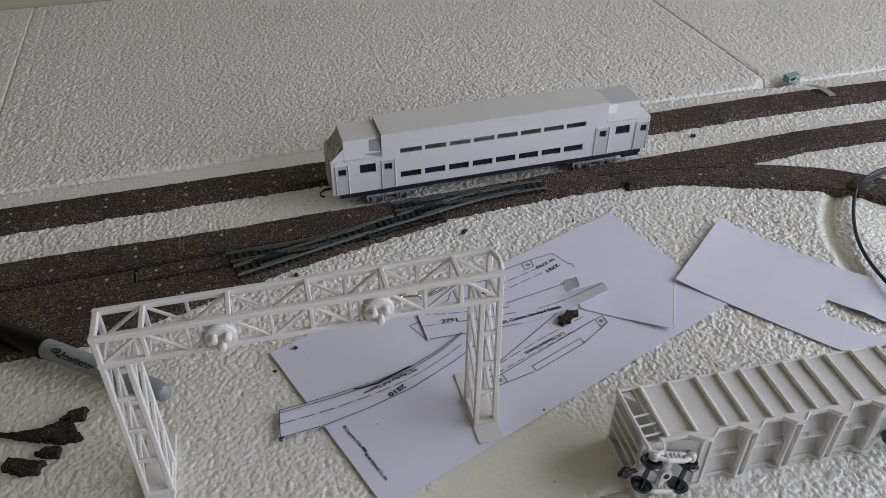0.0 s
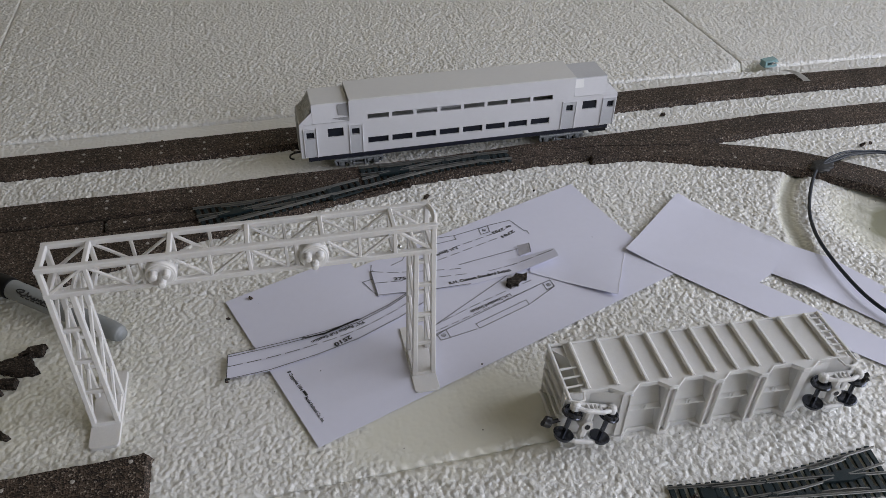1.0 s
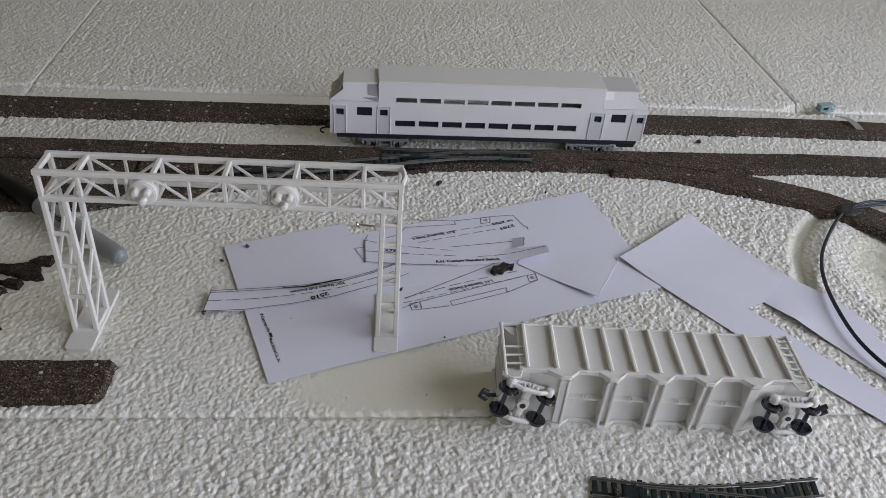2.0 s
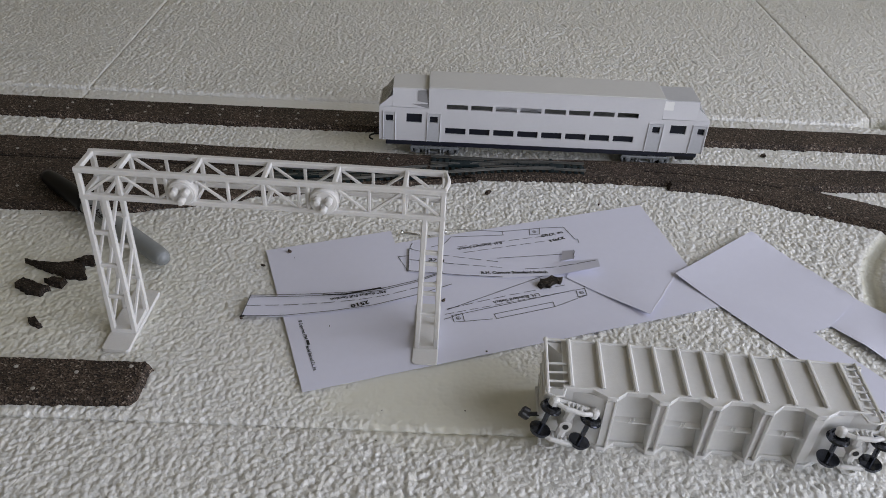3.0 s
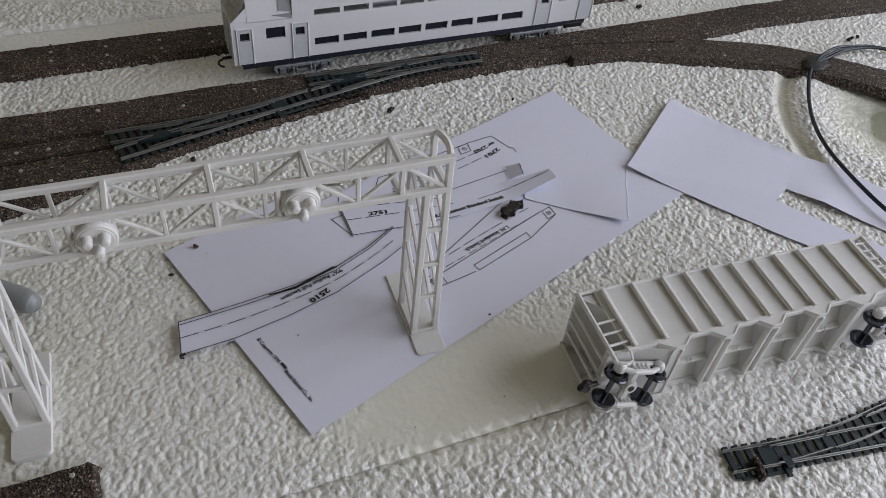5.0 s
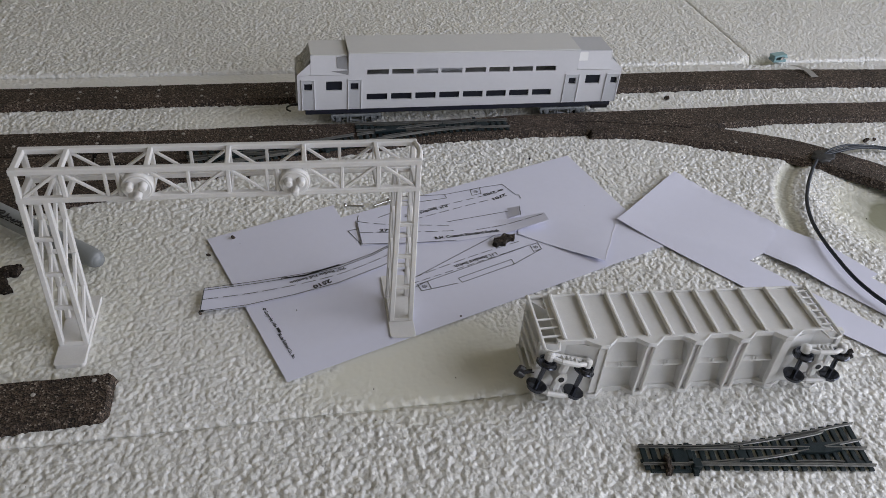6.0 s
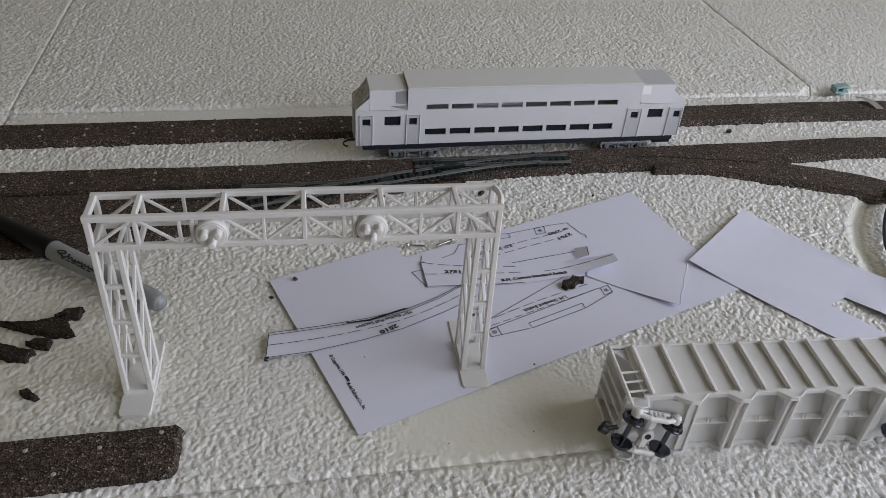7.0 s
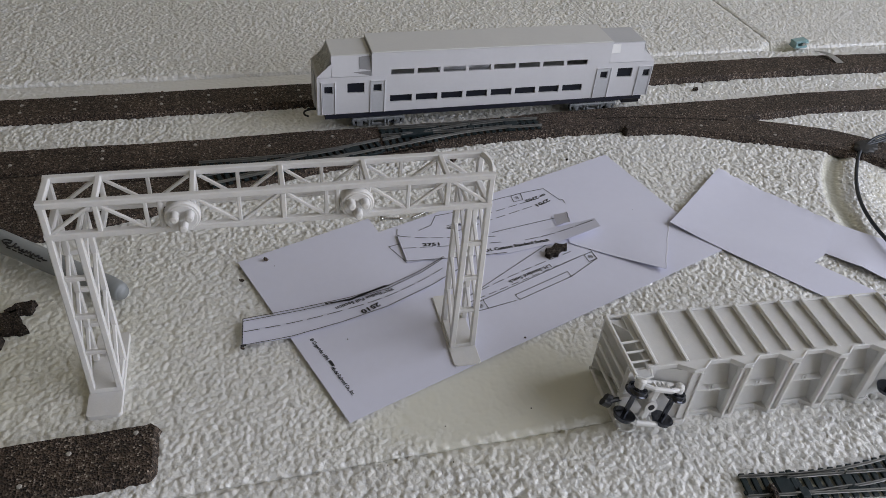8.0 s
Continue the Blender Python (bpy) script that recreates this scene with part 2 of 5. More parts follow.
def bar(bm, p, q, w, h=None, up=(0, 0, 1), cut=0.28):
    """A straight member with its long edges rounded off."""
    h = h or w
    p, q = Vector(p), Vector(q)
    d = (q - p).normalized()
    side = d.cross(Vector(up))
    side = side.normalized() if side.length > 1e-4 else Vector((1, 0, 0))
    top = side.cross(d)
    a, c = w / 2, h / 2
    ring = [(a, c * (1 - 2 * cut)), (a * (1 - 2 * cut), c), (-a * (1 - 2 * cut), c), (-a, c * (1 - 2 * cut)), (-a, -c * (1 - 2 * cut)), (-a * (1 - 2 * cut), -c), (a * (1 - 2 * cut), -c), (a, -c * (1 - 2 * cut))]
    lo, hi = [[bm.verts.new(e + side * x + top * y) for x, y in ring] for e in (p, q)]
    for i in range(8):
        bm.faces.new((lo[i], lo[i - 1], hi[i - 1], hi[i]))
    bm.faces.new(lo), bm.faces.new(hi[::-1])
    return bm


def lathe(bm, p, q, profile, n=20):
    """A turned solid along p to q; profile: (share of the way, radius)."""
    p, q = Vector(p), Vector(q)
    d = (q - p).normalized()
    side = d.orthogonal().normalized()
    top = d.cross(side)
    rings = [[bm.verts.new(p.lerp(q, s) + side * r * math.cos(2 * math.pi * i / n) + top * r * math.sin(2 * math.pi * i / n)) for i in range(n)] for s, r in profile]
    for a, b in zip(rings, rings[1:]):
        for i in range(n):
            bm.faces.new((a[i - 1], a[i], b[i], b[i - 1]))
    bm.faces.new(rings[0][::-1]), bm.faces.new(rings[-1])
    return bm


def tube(bm, pts, r, n=8):
    pts = [Vector(p) for p in pts]
    rings = []
    for i, p in enumerate(pts):
        d = (pts[min(i + 1, len(pts) - 1)] - pts[max(i - 1, 0)]).normalized()
        side = d.cross(Vector((0, 0, 1)))
        side = side.normalized() if side.length > 1e-4 else Vector((1, 0, 0))
        top = side.cross(d)
        rings.append([bm.verts.new(p + side * r * math.cos(2 * math.pi * k / n) + top * r * math.sin(2 * math.pi * k / n)) for k in range(n)])
    for a, b in zip(rings, rings[1:]):
        for i in range(n):
            bm.faces.new((a[i - 1], a[i], b[i], b[i - 1]))
    bm.faces.new(rings[0][::-1]), bm.faces.new(rings[-1])
    return bm


def sweep(pts, ring):
    """A level bar of the given section (across, up) along a line of points."""
    bm = bmesh.new()
    pts = [Vector(p) for p in pts]
    rings = []
    for i, p in enumerate(pts):
        d = (pts[min(i + 1, len(pts) - 1)] - pts[max(i - 1, 0)]).normalized()
        side = Vector((d.y, -d.x, 0)).normalized()
        rings.append([bm.verts.new(p + side * x + Vector((0, 0, y))) for x, y in ring])
    for a, b in zip(rings, rings[1:]):
        for i in range(len(ring)):
            bm.faces.new((a[i - 1], a[i], b[i], b[i - 1]))
    bm.faces.new(rings[0][::-1]), bm.faces.new(rings[-1])
    return bm


def smooth_line(pts, step=0.002):
    """Catmull-Rom through the points, resampled."""
    pts = [Vector(p) for p in pts]
    out = []
    for i in range(len(pts) - 1):
        a, b, c, d = pts[max(i - 1, 0)], pts[i], pts[i + 1], pts[min(i + 2, len(pts) - 1)]
        n = max(2, int((c - b).length / step))
        for k in range(n):
            t = k / n
            out.append(0.5 * (2 * b + (c - a) * t + (2 * a - 5 * b + 4 * c - d) * t * t + (3 * b - a - 3 * c + d) * t ** 3))
    return out + [pts[-1]]


def slab(bm, outline, z0, z1, slope=0.0):
    """An upright slab over a flat outline; slope: how far its top draws in."""
    pts = [Vector((x, y, 0)) for x, y in outline]
    n = len(pts)
    area = sum(pts[i - 1].x * pts[i].y - pts[i].x * pts[i - 1].y for i in range(n))
    if area < 0:
        pts.reverse()
    ins = []
    w = 4 if n > 60 else 1
    for i in range(n):
        d = (pts[(i + w) % n] - pts[i - w]).normalized()
        ins.append(pts[i] + Vector((-d.y, d.x, 0)) * slope)
    lo = [bm.verts.new((p.x, p.y, z0)) for p in pts]
    hi = [bm.verts.new((p.x, p.y, z1)) for p in ins]
    for i in range(n):
        bm.faces.new((lo[i - 1], lo[i], hi[i], hi[i - 1]))
    top = bm.faces.new(hi)
    bottom = bm.faces.new(lo[::-1])
    top.normal_update(), bottom.normal_update()
    bmesh.ops.triangulate(bm, faces=[top, bottom], ngon_method="EAR_CLIP")
    return bm


def ragged(pts, amount=0.0005, step=0.0015, seed=0.0, closed=True):
    """The same outline with a torn, uneven edge."""
    out = []
    ring = pts + pts[:1] if closed else pts
    for (x0, y0), (x1, y1) in zip(ring, ring[1:]):
        n = max(1, int(math.hypot(x1 - x0, y1 - y0) / step))
        for k in range(n):
            x, y = x0 + (x1 - x0) * k / n, y0 + (y1 - y0) * k / n
            w = noise.noise_vector((x * 420 + seed, y * 420, seed)) + 0.8 * noise.noise_vector((x * 110, y * 110 + seed, seed))
            out.append((x + amount * w.x, y + amount * w.y))
    return out


# ---- the room ----
def room():
    z1 = 2.3
    def slabbed(name, boxes, mat):
        bm = bmesh.new()
        for a, b in boxes:
            box(bm, a, b)
        ob = part(name, bm, mat)
        ob.matrix_world = BASE
        return ob
    floor = slabbed("floor", [((-2.1, -2.1, -0.075), (1.65, 0.98, -0.0262))], TABLE)
    tagged(floor, "plain wooden table top under the foam boards", "table top", kind="structure")
    tagged(slabbed("wall_north", [((-2.1, 0.861, -0.02), (1.65, 0.97, z1))], WALL), "plain cream painted wall behind the layout", "wall", kind="structure")
    tagged(slabbed("wall_south", [((-2.1, -2.2, -0.02), (1.65, -2.1, z1))], WALL), "plain cream painted wall", "wall", kind="structure")
    tagged(slabbed("wall_west", [((-2.2, -2.2, -0.02), (-2.1, 0.97, z1))], WALL), "plain cream painted wall", "wall", kind="structure")
    w, x0, x1 = WIN, WIN["u"], WIN["u"] + 0.1
    tagged(slabbed("wall_east", [((x0, -2.1, -0.02), (x1, w["v0"], z1)), ((x0, w["v1"], -0.02), (x1, 0.861, z1)), ((x0, w["v0"], -0.02), (x1, w["v1"], w["z0"])), ((x0, w["v0"], w["z1"]), (x1, w["v1"], z1))], WALL), "plain painted wall with an open window", "wall", kind="structure")
    tagged(slabbed("ceiling", [((-2.2, -2.2, z1), (1.65, 0.97, z1 + 0.1))], WALL), "plain painted ceiling", "ceiling", kind="structure")


room()


# ---- foam boards ----
def beads(u, v, cell, seed):
    """Rounded foam beads: height 0 to 1 over the plane."""
    gu, gv = np.floor(u / cell).astype(np.int64), np.floor(v / cell).astype(np.int64)
    f1, f2, tall, lean = np.full(u.shape, 9.0), np.full(u.shape, 9.0), np.zeros(u.shape), np.zeros(u.shape)
    def rnd(i, j, k):
        x = np.sin(i * 127.1 + j * 311.7 + k * 74.7 + seed) * 43758.5453
        return x - np.floor(x)
    for di in (-1, 0, 1):
        for dj in (-1, 0, 1):
            i, j = gu + di, gv + dj
            du, dv = u / cell - i - 0.1 - 0.8 * rnd(i, j, 1), v / cell - j - 0.1 - 0.8 * rnd(i, j, 2)
            d = np.hypot(du, dv) / (0.85 + 0.3 * rnd(i, j, 3))
            near = d < f1
            f2 = np.where(near, f1, np.minimum(f2, d))
            tall = np.where(near, rnd(i, j, 4), tall)
            lean = np.where(near, du * (rnd(i, j, 5) - 0.5) + dv * (rnd(i, j, 6) - 0.5), lean)
            f1 = np.where(near, d, f1)
    gap = np.clip((f2 - f1) * 5.0, 0, 1)
    return 0.34 * tall + 0.50 * np.sqrt(np.clip(1 - (f1 / 0.85) ** 2, 0, 1)) + 0.20 * gap + 0.35 * lean


def blot(u, v, cu, cv, ru, rv, edge=0.35, wob=0.0):
    r = np.hypot((u - cu) / ru, (v - cv) / rv) + wob * (np.sin(u * 190 + 1) * np.sin(v * 230 + 2) + 0.6 * np.sin(u * 480) * np.sin(v * 410 + 1))
    return np.clip((1 + edge - r) / (2 * edge), 0, 1)


def near_line(u, v, pts, half, edge):
    d = np.full(u.shape, 9.0)
    for (x0, y0), (x1, y1) in zip(pts, pts[1:]):
        t = np.clip(((u - x0) * (x1 - x0) + (v - y0) * (y1 - y0)) / ((x1 - x0) ** 2 + (y1 - y0) ** 2), 0, 1)
        d = np.minimum(d, np.hypot(u - x0 - t * (x1 - x0), v - y0 - t * (y1 - y0)))
    return np.clip((half + edge - d) / edge, 0, 1)


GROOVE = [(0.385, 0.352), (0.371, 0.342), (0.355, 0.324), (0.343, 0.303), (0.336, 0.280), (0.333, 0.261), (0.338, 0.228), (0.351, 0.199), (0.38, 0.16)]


def foam_board(name, u0, u1, v0, v1, step, top, amp, label, cell=0.0029, deep=0.0012):
    """One board: a beaded top sheet, closed below; its edges are rubbed round."""
    nu, nv = int(round((u1 - u0) / step)) + 1, int(round((v1 - v0) / step)) + 1
    u, v = np.meshgrid(np.linspace(u0, u1, nu), np.linspace(v0, v1, nv))
    wu = u + 0.0005 * np.sin(v * 700 + 3 * np.sin(u * 310)) + 0.001 * np.sin(u * 260 + 1.7)
    wv = v + 0.0005 * np.sin(u * 640 + 3 * np.sin(v * 290)) + 0.001 * np.sin(v * 240)
    h = np.minimum(0.88 * beads(wu, wv, cell, 3.0) + 0.12 * beads(wu, wv, cell * 0.5, 11.0), 1.04)
    swell = 0.5 + 0.25 * (np.sin(u * 37 + 2 * np.sin(v * 23)) + np.sin(v * 41 + 2 * np.sin(u * 29)))
    patch = blot(u, v, 0.096, 0.200, 0.060, 0.030, 0.35, 0.10)
    # smoothed patch, hollow and groove, with their shade tinted into the colour
    wear_shade = 0.43 * patch
    wear_shade = np.maximum(wear_shade, blot(u, v, 0.417, 0.284, 0.036, 0.038, 0.5, 0.10))
    wear_shade = np.maximum(wear_shade, 0.75 * near_line(u, v, GROOVE, 0.0022, 0.0045))
    wear_shade = np.maximum(wear_shade, 0.6 * blot(u, v, 0.4430, 0.5065, 0.012, 0.0060, 0.5))
    wear_shade = np.maximum(wear_shade, 0.42 * blot(u, v, -0.125, 0.262, 0.075, 0.060, 0.6, 0.15))
    wear_shade = np.maximum(wear_shade, 0.12 * blot(u, v, 0.025, 0.434, 0.055, 0.014, 0.5, 0.1))
    flat = np.maximum(np.maximum(wear_shade, patch), 0.55 * blot(u, v, 0.03, 0.434, 0.05, 0.016, 0.5, 0.1))
    flat = np.maximum(flat, 0.8 * blot(u, v, -0.02, 0.491, 0.16, 0.012, 0.4, 0.1))
    flat = np.maximum(flat, 0.58 * blot(u, v, -0.12, 0.26, 0.09, 0.08, 0.6, 0.15))
    flat = np.maximum(flat, 0.42 * blot(u, v, -0.02, 0.250, 0.11, 0.085, 0.6, 0.1))
    z = top + 0.0003 + amp * (h - 1) * (1 - 0.9 * flat) * (0.75 + 0.4 * swell) - amp * 0.5 * flat
    z -= 0.0058 * blot(u, v, 0.417, 0.284, 0.038, 0.040, 0.5) + 0.0022 * near_line(u, v, GROOVE, 0.001, 0.006)
    if v0 > 0.4:
        rng = random.Random(int(1000 * abs(u0)))
        for k in range(22):
            at, hard, sway = rng.uniform(u0, u1), rng.uniform(0.2, 0.7), rng.uniform(0.0, 0.004)
            z -= 0.0007 * hard * np.exp(-(((u - at - sway * np.sin(v * 8 + k)) / 0.0012) ** 2)) * (0.5 + 0.5 * np.sin(v * rng.uniform(6, 16) + k))
    z -= 0.007 * blot(u, v, 0.4405, 0.506, 0.013, 0.006, 0.5)
    rim = np.minimum(np.minimum(u - u0, u1 - u), np.minimum(v - v0, v1 - v)) + 0.0006 * np.sin(u * 900 + v * 700)
    z -= deep * np.clip(1 - rim / 0.0032, 0, 1) ** 2
    co = np.stack([u, v, z], -1).reshape(-1, 3)
    k = np.arange(nu * nv).reshape(nv, nu)
    faces = np.stack([k[:-1, :-1], k[:-1, 1:], k[1:, 1:], k[1:, :-1]], -1).reshape(-1, 4)
    ring = np.concatenate([k[0, :], k[1:, -1], k[-1, -2::-1], k[-2:0:-1, 0]])
    low = co[ring].copy()
    low[:, 2] = -0.026
    n0, m = len(co), len(ring)
    i = np.arange(m)
    sides = np.stack([ring, n0 + i, n0 + (i + 1) % m, ring[(i + 1) % m]], -1)
    co, faces = np.concatenate([co, low]), np.concatenate([faces, sides])
    me = bpy.data.meshes.new(name)
    me.vertices.add(len(co)), me.loops.add(faces.size), me.polygons.add(len(faces))
    me.vertices.foreach_set("co", co.astype(np.float32).ravel())
    me.loops.foreach_set("vertex_index", faces.astype(np.int32).ravel())
    me.polygons.foreach_set("loop_start", np.arange(0, faces.size, 4, dtype=np.int32))
    me.update(calc_edges=True)
    for key, value in (("wear_shade", wear_shade), ("flattened", np.clip(flat, 0, 1))):
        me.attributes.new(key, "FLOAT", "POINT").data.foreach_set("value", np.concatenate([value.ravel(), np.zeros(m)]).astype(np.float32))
    me.shade_smooth()
    me.materials.append(FOAM)
    ob = new(name, me)
    ob.matrix_world = BASE
    return tagged(ob, label, "foam board", "foam boards", "structure")


foam_board("ground", -0.1775, 0.62, 0.1757, 0.5012, 0.00065, 0.0, 0.0021, "white bead-foam board with a pebbled top under the track roadbed")
foam_board("ground", -0.50, -0.1779, 0.1757, 0.5012, 0.0011, 0.0, 0.0026, "white bead-foam board butted against the main board")
foam_board("ground", -0.35, 0.62, 0.02, 0.1752, 0.00075, 0.0, 0.0023, "white pebbled bead-foam board along the front of the layout", cell=0.0031)
foam_board("ground", -0.1775, 0.4355, 0.5030, 0.8595, 0.0011, 0.0010, 0.0022, "white bead-foam board with faint parallel marks at the back", cell=0.0031, deep=0.0009)
foam_board("ground", -0.75, -0.1779, 0.5030, 0.8595, 0.0015, 0.0010, 0.0022, "white bead-foam board at the back, beside a rough seam", cell=0.0031, deep=0.0003)
foam_board("ground", 0.4365, 1.05, 0.5030, 0.8595, 0.0015, 0.0010, 0.0022, "white bead-foam board at the back, past an open joint", cell=0.0031, deep=0.0009)


# ---- cork roadbed ----
CORK_TOP = 0.0040


def roadbed(outline, label, seed, slope=0.0022, pins=(), high=CORK_TOP):
    ob = thing("cork_roadbed", BASE, label, "cork roadbed", "cork roadbed strips")
    part("strip", slab(bmesh.new(), ragged(outline, 0.0006, 0.0014, seed), -0.0012, high, slope), CORK, ob)
    flake = None
    for k, (u, v) in enumerate(pins):
        at = pose(u, v, high, 0, 0, 37 * k)
        if flake is None:
            flake = part("pin_head", lathe(bmesh.new(), (0, 0, -0.0004), (0, 0, 0.0005), ((0, 0.0009), (0.6, 0.00105), (1, 0.0007)), 9), PALE, ob, "pale pin head", at=at)
        else:
            twin = new("pin_head", flake.data)
            twin.parent, twin.matrix_basis = ob, at
            tagged(twin, "pale pin head")
    return ob


def lane(line, half):
    """The outline of a strip of even width along a line."""
    mid = smooth_line([(u, v, 0) for u, v in line], 0.006)
    left, right = [], []
    for i, p in enumerate(mid):
        d = (mid[min(i + 1, len(mid) - 1)] - mid[max(i - 1, 0)]).normalized()
        n = Vector((-d.y, d.x, 0)) * half
        left.append((p.x + n.x, p.y + n.y)), right.append((p.x - n.x, p.y - n.y))
    return left + right[::-1]


pairs = [(u + 0.0018 * math.sin(7 * u * 100), v + 0.001 * math.sin(u * 900)) for u in (-0.205, -0.178, -0.150, -0.1218, -0.0902, -0.067, -0.0395, -0.0105, 0.0175, 0.045) for v in (0.4590, 0.4680)]
roadbed(lane([(-0.45, 0.4643), (-0.1, 0.4643), (0.05, 0.4652), (0.3, 0.4670), (0.42, 0.4682), (0.52, 0.4650), (0.62, 0.4605)], 0.0137), "dark brown cork roadbed strip with pairs of pale pins", 1.0, pins=pairs)
loose = [(-0.21, 0.407), (-0.155, 0.399), (-0.118, 0.4), (-0.0716, 0.4083), (-0.0714, 0.4002), (-0.0214, 0.4083), (0.02, 0.4015), (0.058, 0.407), (0.118, 0.4095), (-0.185, 0.3975)]
roadbed([(-0.45, 0.4172), (-0.15, 0.4172), (-0.085, 0.4170), (-0.05, 0.4158), (-0.01, 0.4158), (0.03, 0.4170), (0.14, 0.4171), (0.179, 0.4190), (0.204, 0.4205), (0.25, 0.4212), (0.30, 0.4219), (0.34, 0.4222), (0.378, 0.4237), (0.402, 0.4244), (0.50, 0.4222), (0.62, 0.4165), (0.62, 0.3890), (0.50, 0.3950), (0.40, 0.3990), (0.351, 0.3955), (0.30, 0.3940), (0.245, 0.3932), (0.184, 0.3940), (0.157, 0.3922), (0.139, 0.3912), (0.12, 0.3899), (-0.45, 0.3895)], "dark brown cork roadbed strip carrying two turnouts on white foam", 2.0, pins=loose)
roadbed([(-0.0706, 0.3886), (-0.0706, 0.3763), (-0.02, 0.3772), (0.04, 0.3779), (0.09, 0.3848), (0.110, 0.3888), (0.0, 0.3887)], "narrow dark brown cork half strip fitted between two wider ones", 3.0, 0.0008, pins=[(-0.0597, 0.3834), (-0.0456, 0.3826)])
roadbed([(-0.45, 0.3883), (-0.45, 0.3325), (-0.167, 0.3325), (-0.092, 0.3334), (-0.078, 0.3385), (-0.06, 0.3432), (-0.045, 0.3462), (-0.034, 0.3505), (-0.022, 0.3580), (0.0, 0.3618), (0.021, 0.3684), (0.047, 0.3738), (0.072, 0.3794), (0.096, 0.3838), (0.118, 0.3884), (0.112, 0.3886), (0.092, 0.3843), (0.04, 0.3767), (-0.02, 0.3761), (-0.0714, 0.3753), (-0.0718, 0.3882)], "wide dark brown cork piece tapering along the track", 4.0, 0.0010, pins=[(-0.1, 0.361), (-0.165, 0.352), (-0.0458, 0.3588), (-0.0581, 0.3694), (-0.0868, 0.3825), (-0.13, 0.345), (-0.2, 0.366)])
roadbed(lane([(0.245, 0.4025), (0.284, 0.3993), (0.335, 0.3810), (0.3836, 0.3608), (0.4220, 0.3306), (0.4540, 0.3005), (0.5115, 0.2445)], 0.0149), "curving dark brown cork roadbed branching off towards the cable", 5.0, 0.0030, high=CORK_TOP - 0.0005, pins=[(0.30, 0.389), (0.345, 0.371), (0.398, 0.351)])
roadbed([(-0.145, 0.2075), (-0.041, 0.2078), (-0.0385, 0.2055), (-0.0395, 0.1855), (-0.042, 0.1822), (-0.145, 0.1790)], "loose offcut strip of dark brown cork roadbed on the foam", 6.0, 0.0018, pins=[(-0.07, 0.198), (-0.098, 0.2), (-0.085, 0.187), (-0.047, 0.203)])


def torn_joint(line, seed, sink=0.0, half=0.0005, torn=0.0007):
    """Crumbly dark strip where two strips meet, coloured for the gap's shade."""
    left, right = [], []
    for u, v in line:
        left.append((u, v + half)), right.append((u, v - half))
    ob = thing("crumb_gap_strip", BASE, "dark crumbled strip coloured as the shaded gap between two cork roadbed strips", "cork joint")
    part("crumb", slab(bmesh.new(), ragged(left + right[::-1], torn, 0.0012, seed), CORK_TOP - 0.001 - sink, CORK_TOP + 0.0004 - sink, 0.0002), OLD_CORK, ob)


def cork_scrap(outline, seed, label, high=0.0029):
    ob = thing("cork_scrap", BASE, label, "cork scrap", "cork scraps on the foam")
    part("crumb", slab(bmesh.new(), ragged(outline, 0.0009, 0.001, seed), -0.0008, high, 0.0006), OLD_CORK, ob)


torn_joint([(0.232, 0.4060), (0.250, 0.4058), (0.266, 0.4035), (0.281, 0.4006), (0.293, 0.3982), (0.306, 0.3962), (0.322, 0.3928)], 21)
torn_joint([(-0.44 + 0.05 * i, 0.3889) for i in range(11)] + [(0.108, 0.3890)], 22, 0.0003, 0.0006, 0.0002)
torn_joint([(-0.0705, 0.3759), (-0.045, 0.3763), (-0.02, 0.3768), (0.01, 0.3772), (0.04, 0.3772)], 23, 0.0003, 0.0006, 0.0002)
cork_scrap([(-0.131, 0.2815), (-0.112, 0.2805), (-0.098, 0.2832), (-0.0965, 0.2755), (-0.0925, 0.2695), (-0.1005, 0.2690), (-0.116, 0.2745)], 11, "long pointed dark cork scrap on the foam")
cork_scrap([(-0.1047, 0.2833), (-0.0999, 0.2878), (-0.0918, 0.2878), (-0.0933, 0.2812), (-0.1018, 0.2802)], 12, "small broken dark cork scrap on the foam")
cork_scrap([(-0.127, 0.2607), (-0.1243, 0.2663), (-0.1162, 0.2634), (-0.1085, 0.26), (-0.1112, 0.254), (-0.1189, 0.2558)], 13, "broken dark cork scrap on the foam")
cork_scrap([(-0.1133, 0.2656), (-0.1087, 0.2681), (-0.1014, 0.2669), (-0.1027, 0.2618), (-0.1074, 0.2622)], 14, "little ragged dark cork scrap on the foam")
cork_scrap([(-0.109, 0.2362), (-0.106, 0.2372), (-0.1005, 0.2318), (-0.1015, 0.2302), (-0.107, 0.2322)], 15, "tiny dark cork sliver on the foam", 0.002)
cork_scrap([(0.1478, 0.2800), (0.1496, 0.2836), (0.1530, 0.2846), (0.1562, 0.2872), (0.1600, 0.2858), (0.1622, 0.2862), (0.1612, 0.2822), (0.1570, 0.2812), (0.1550, 0.2776), (0.1516, 0.2786), (0.1496, 0.2764)], 16, "crumbly dark cork lump on the printed paper", 0.0034)


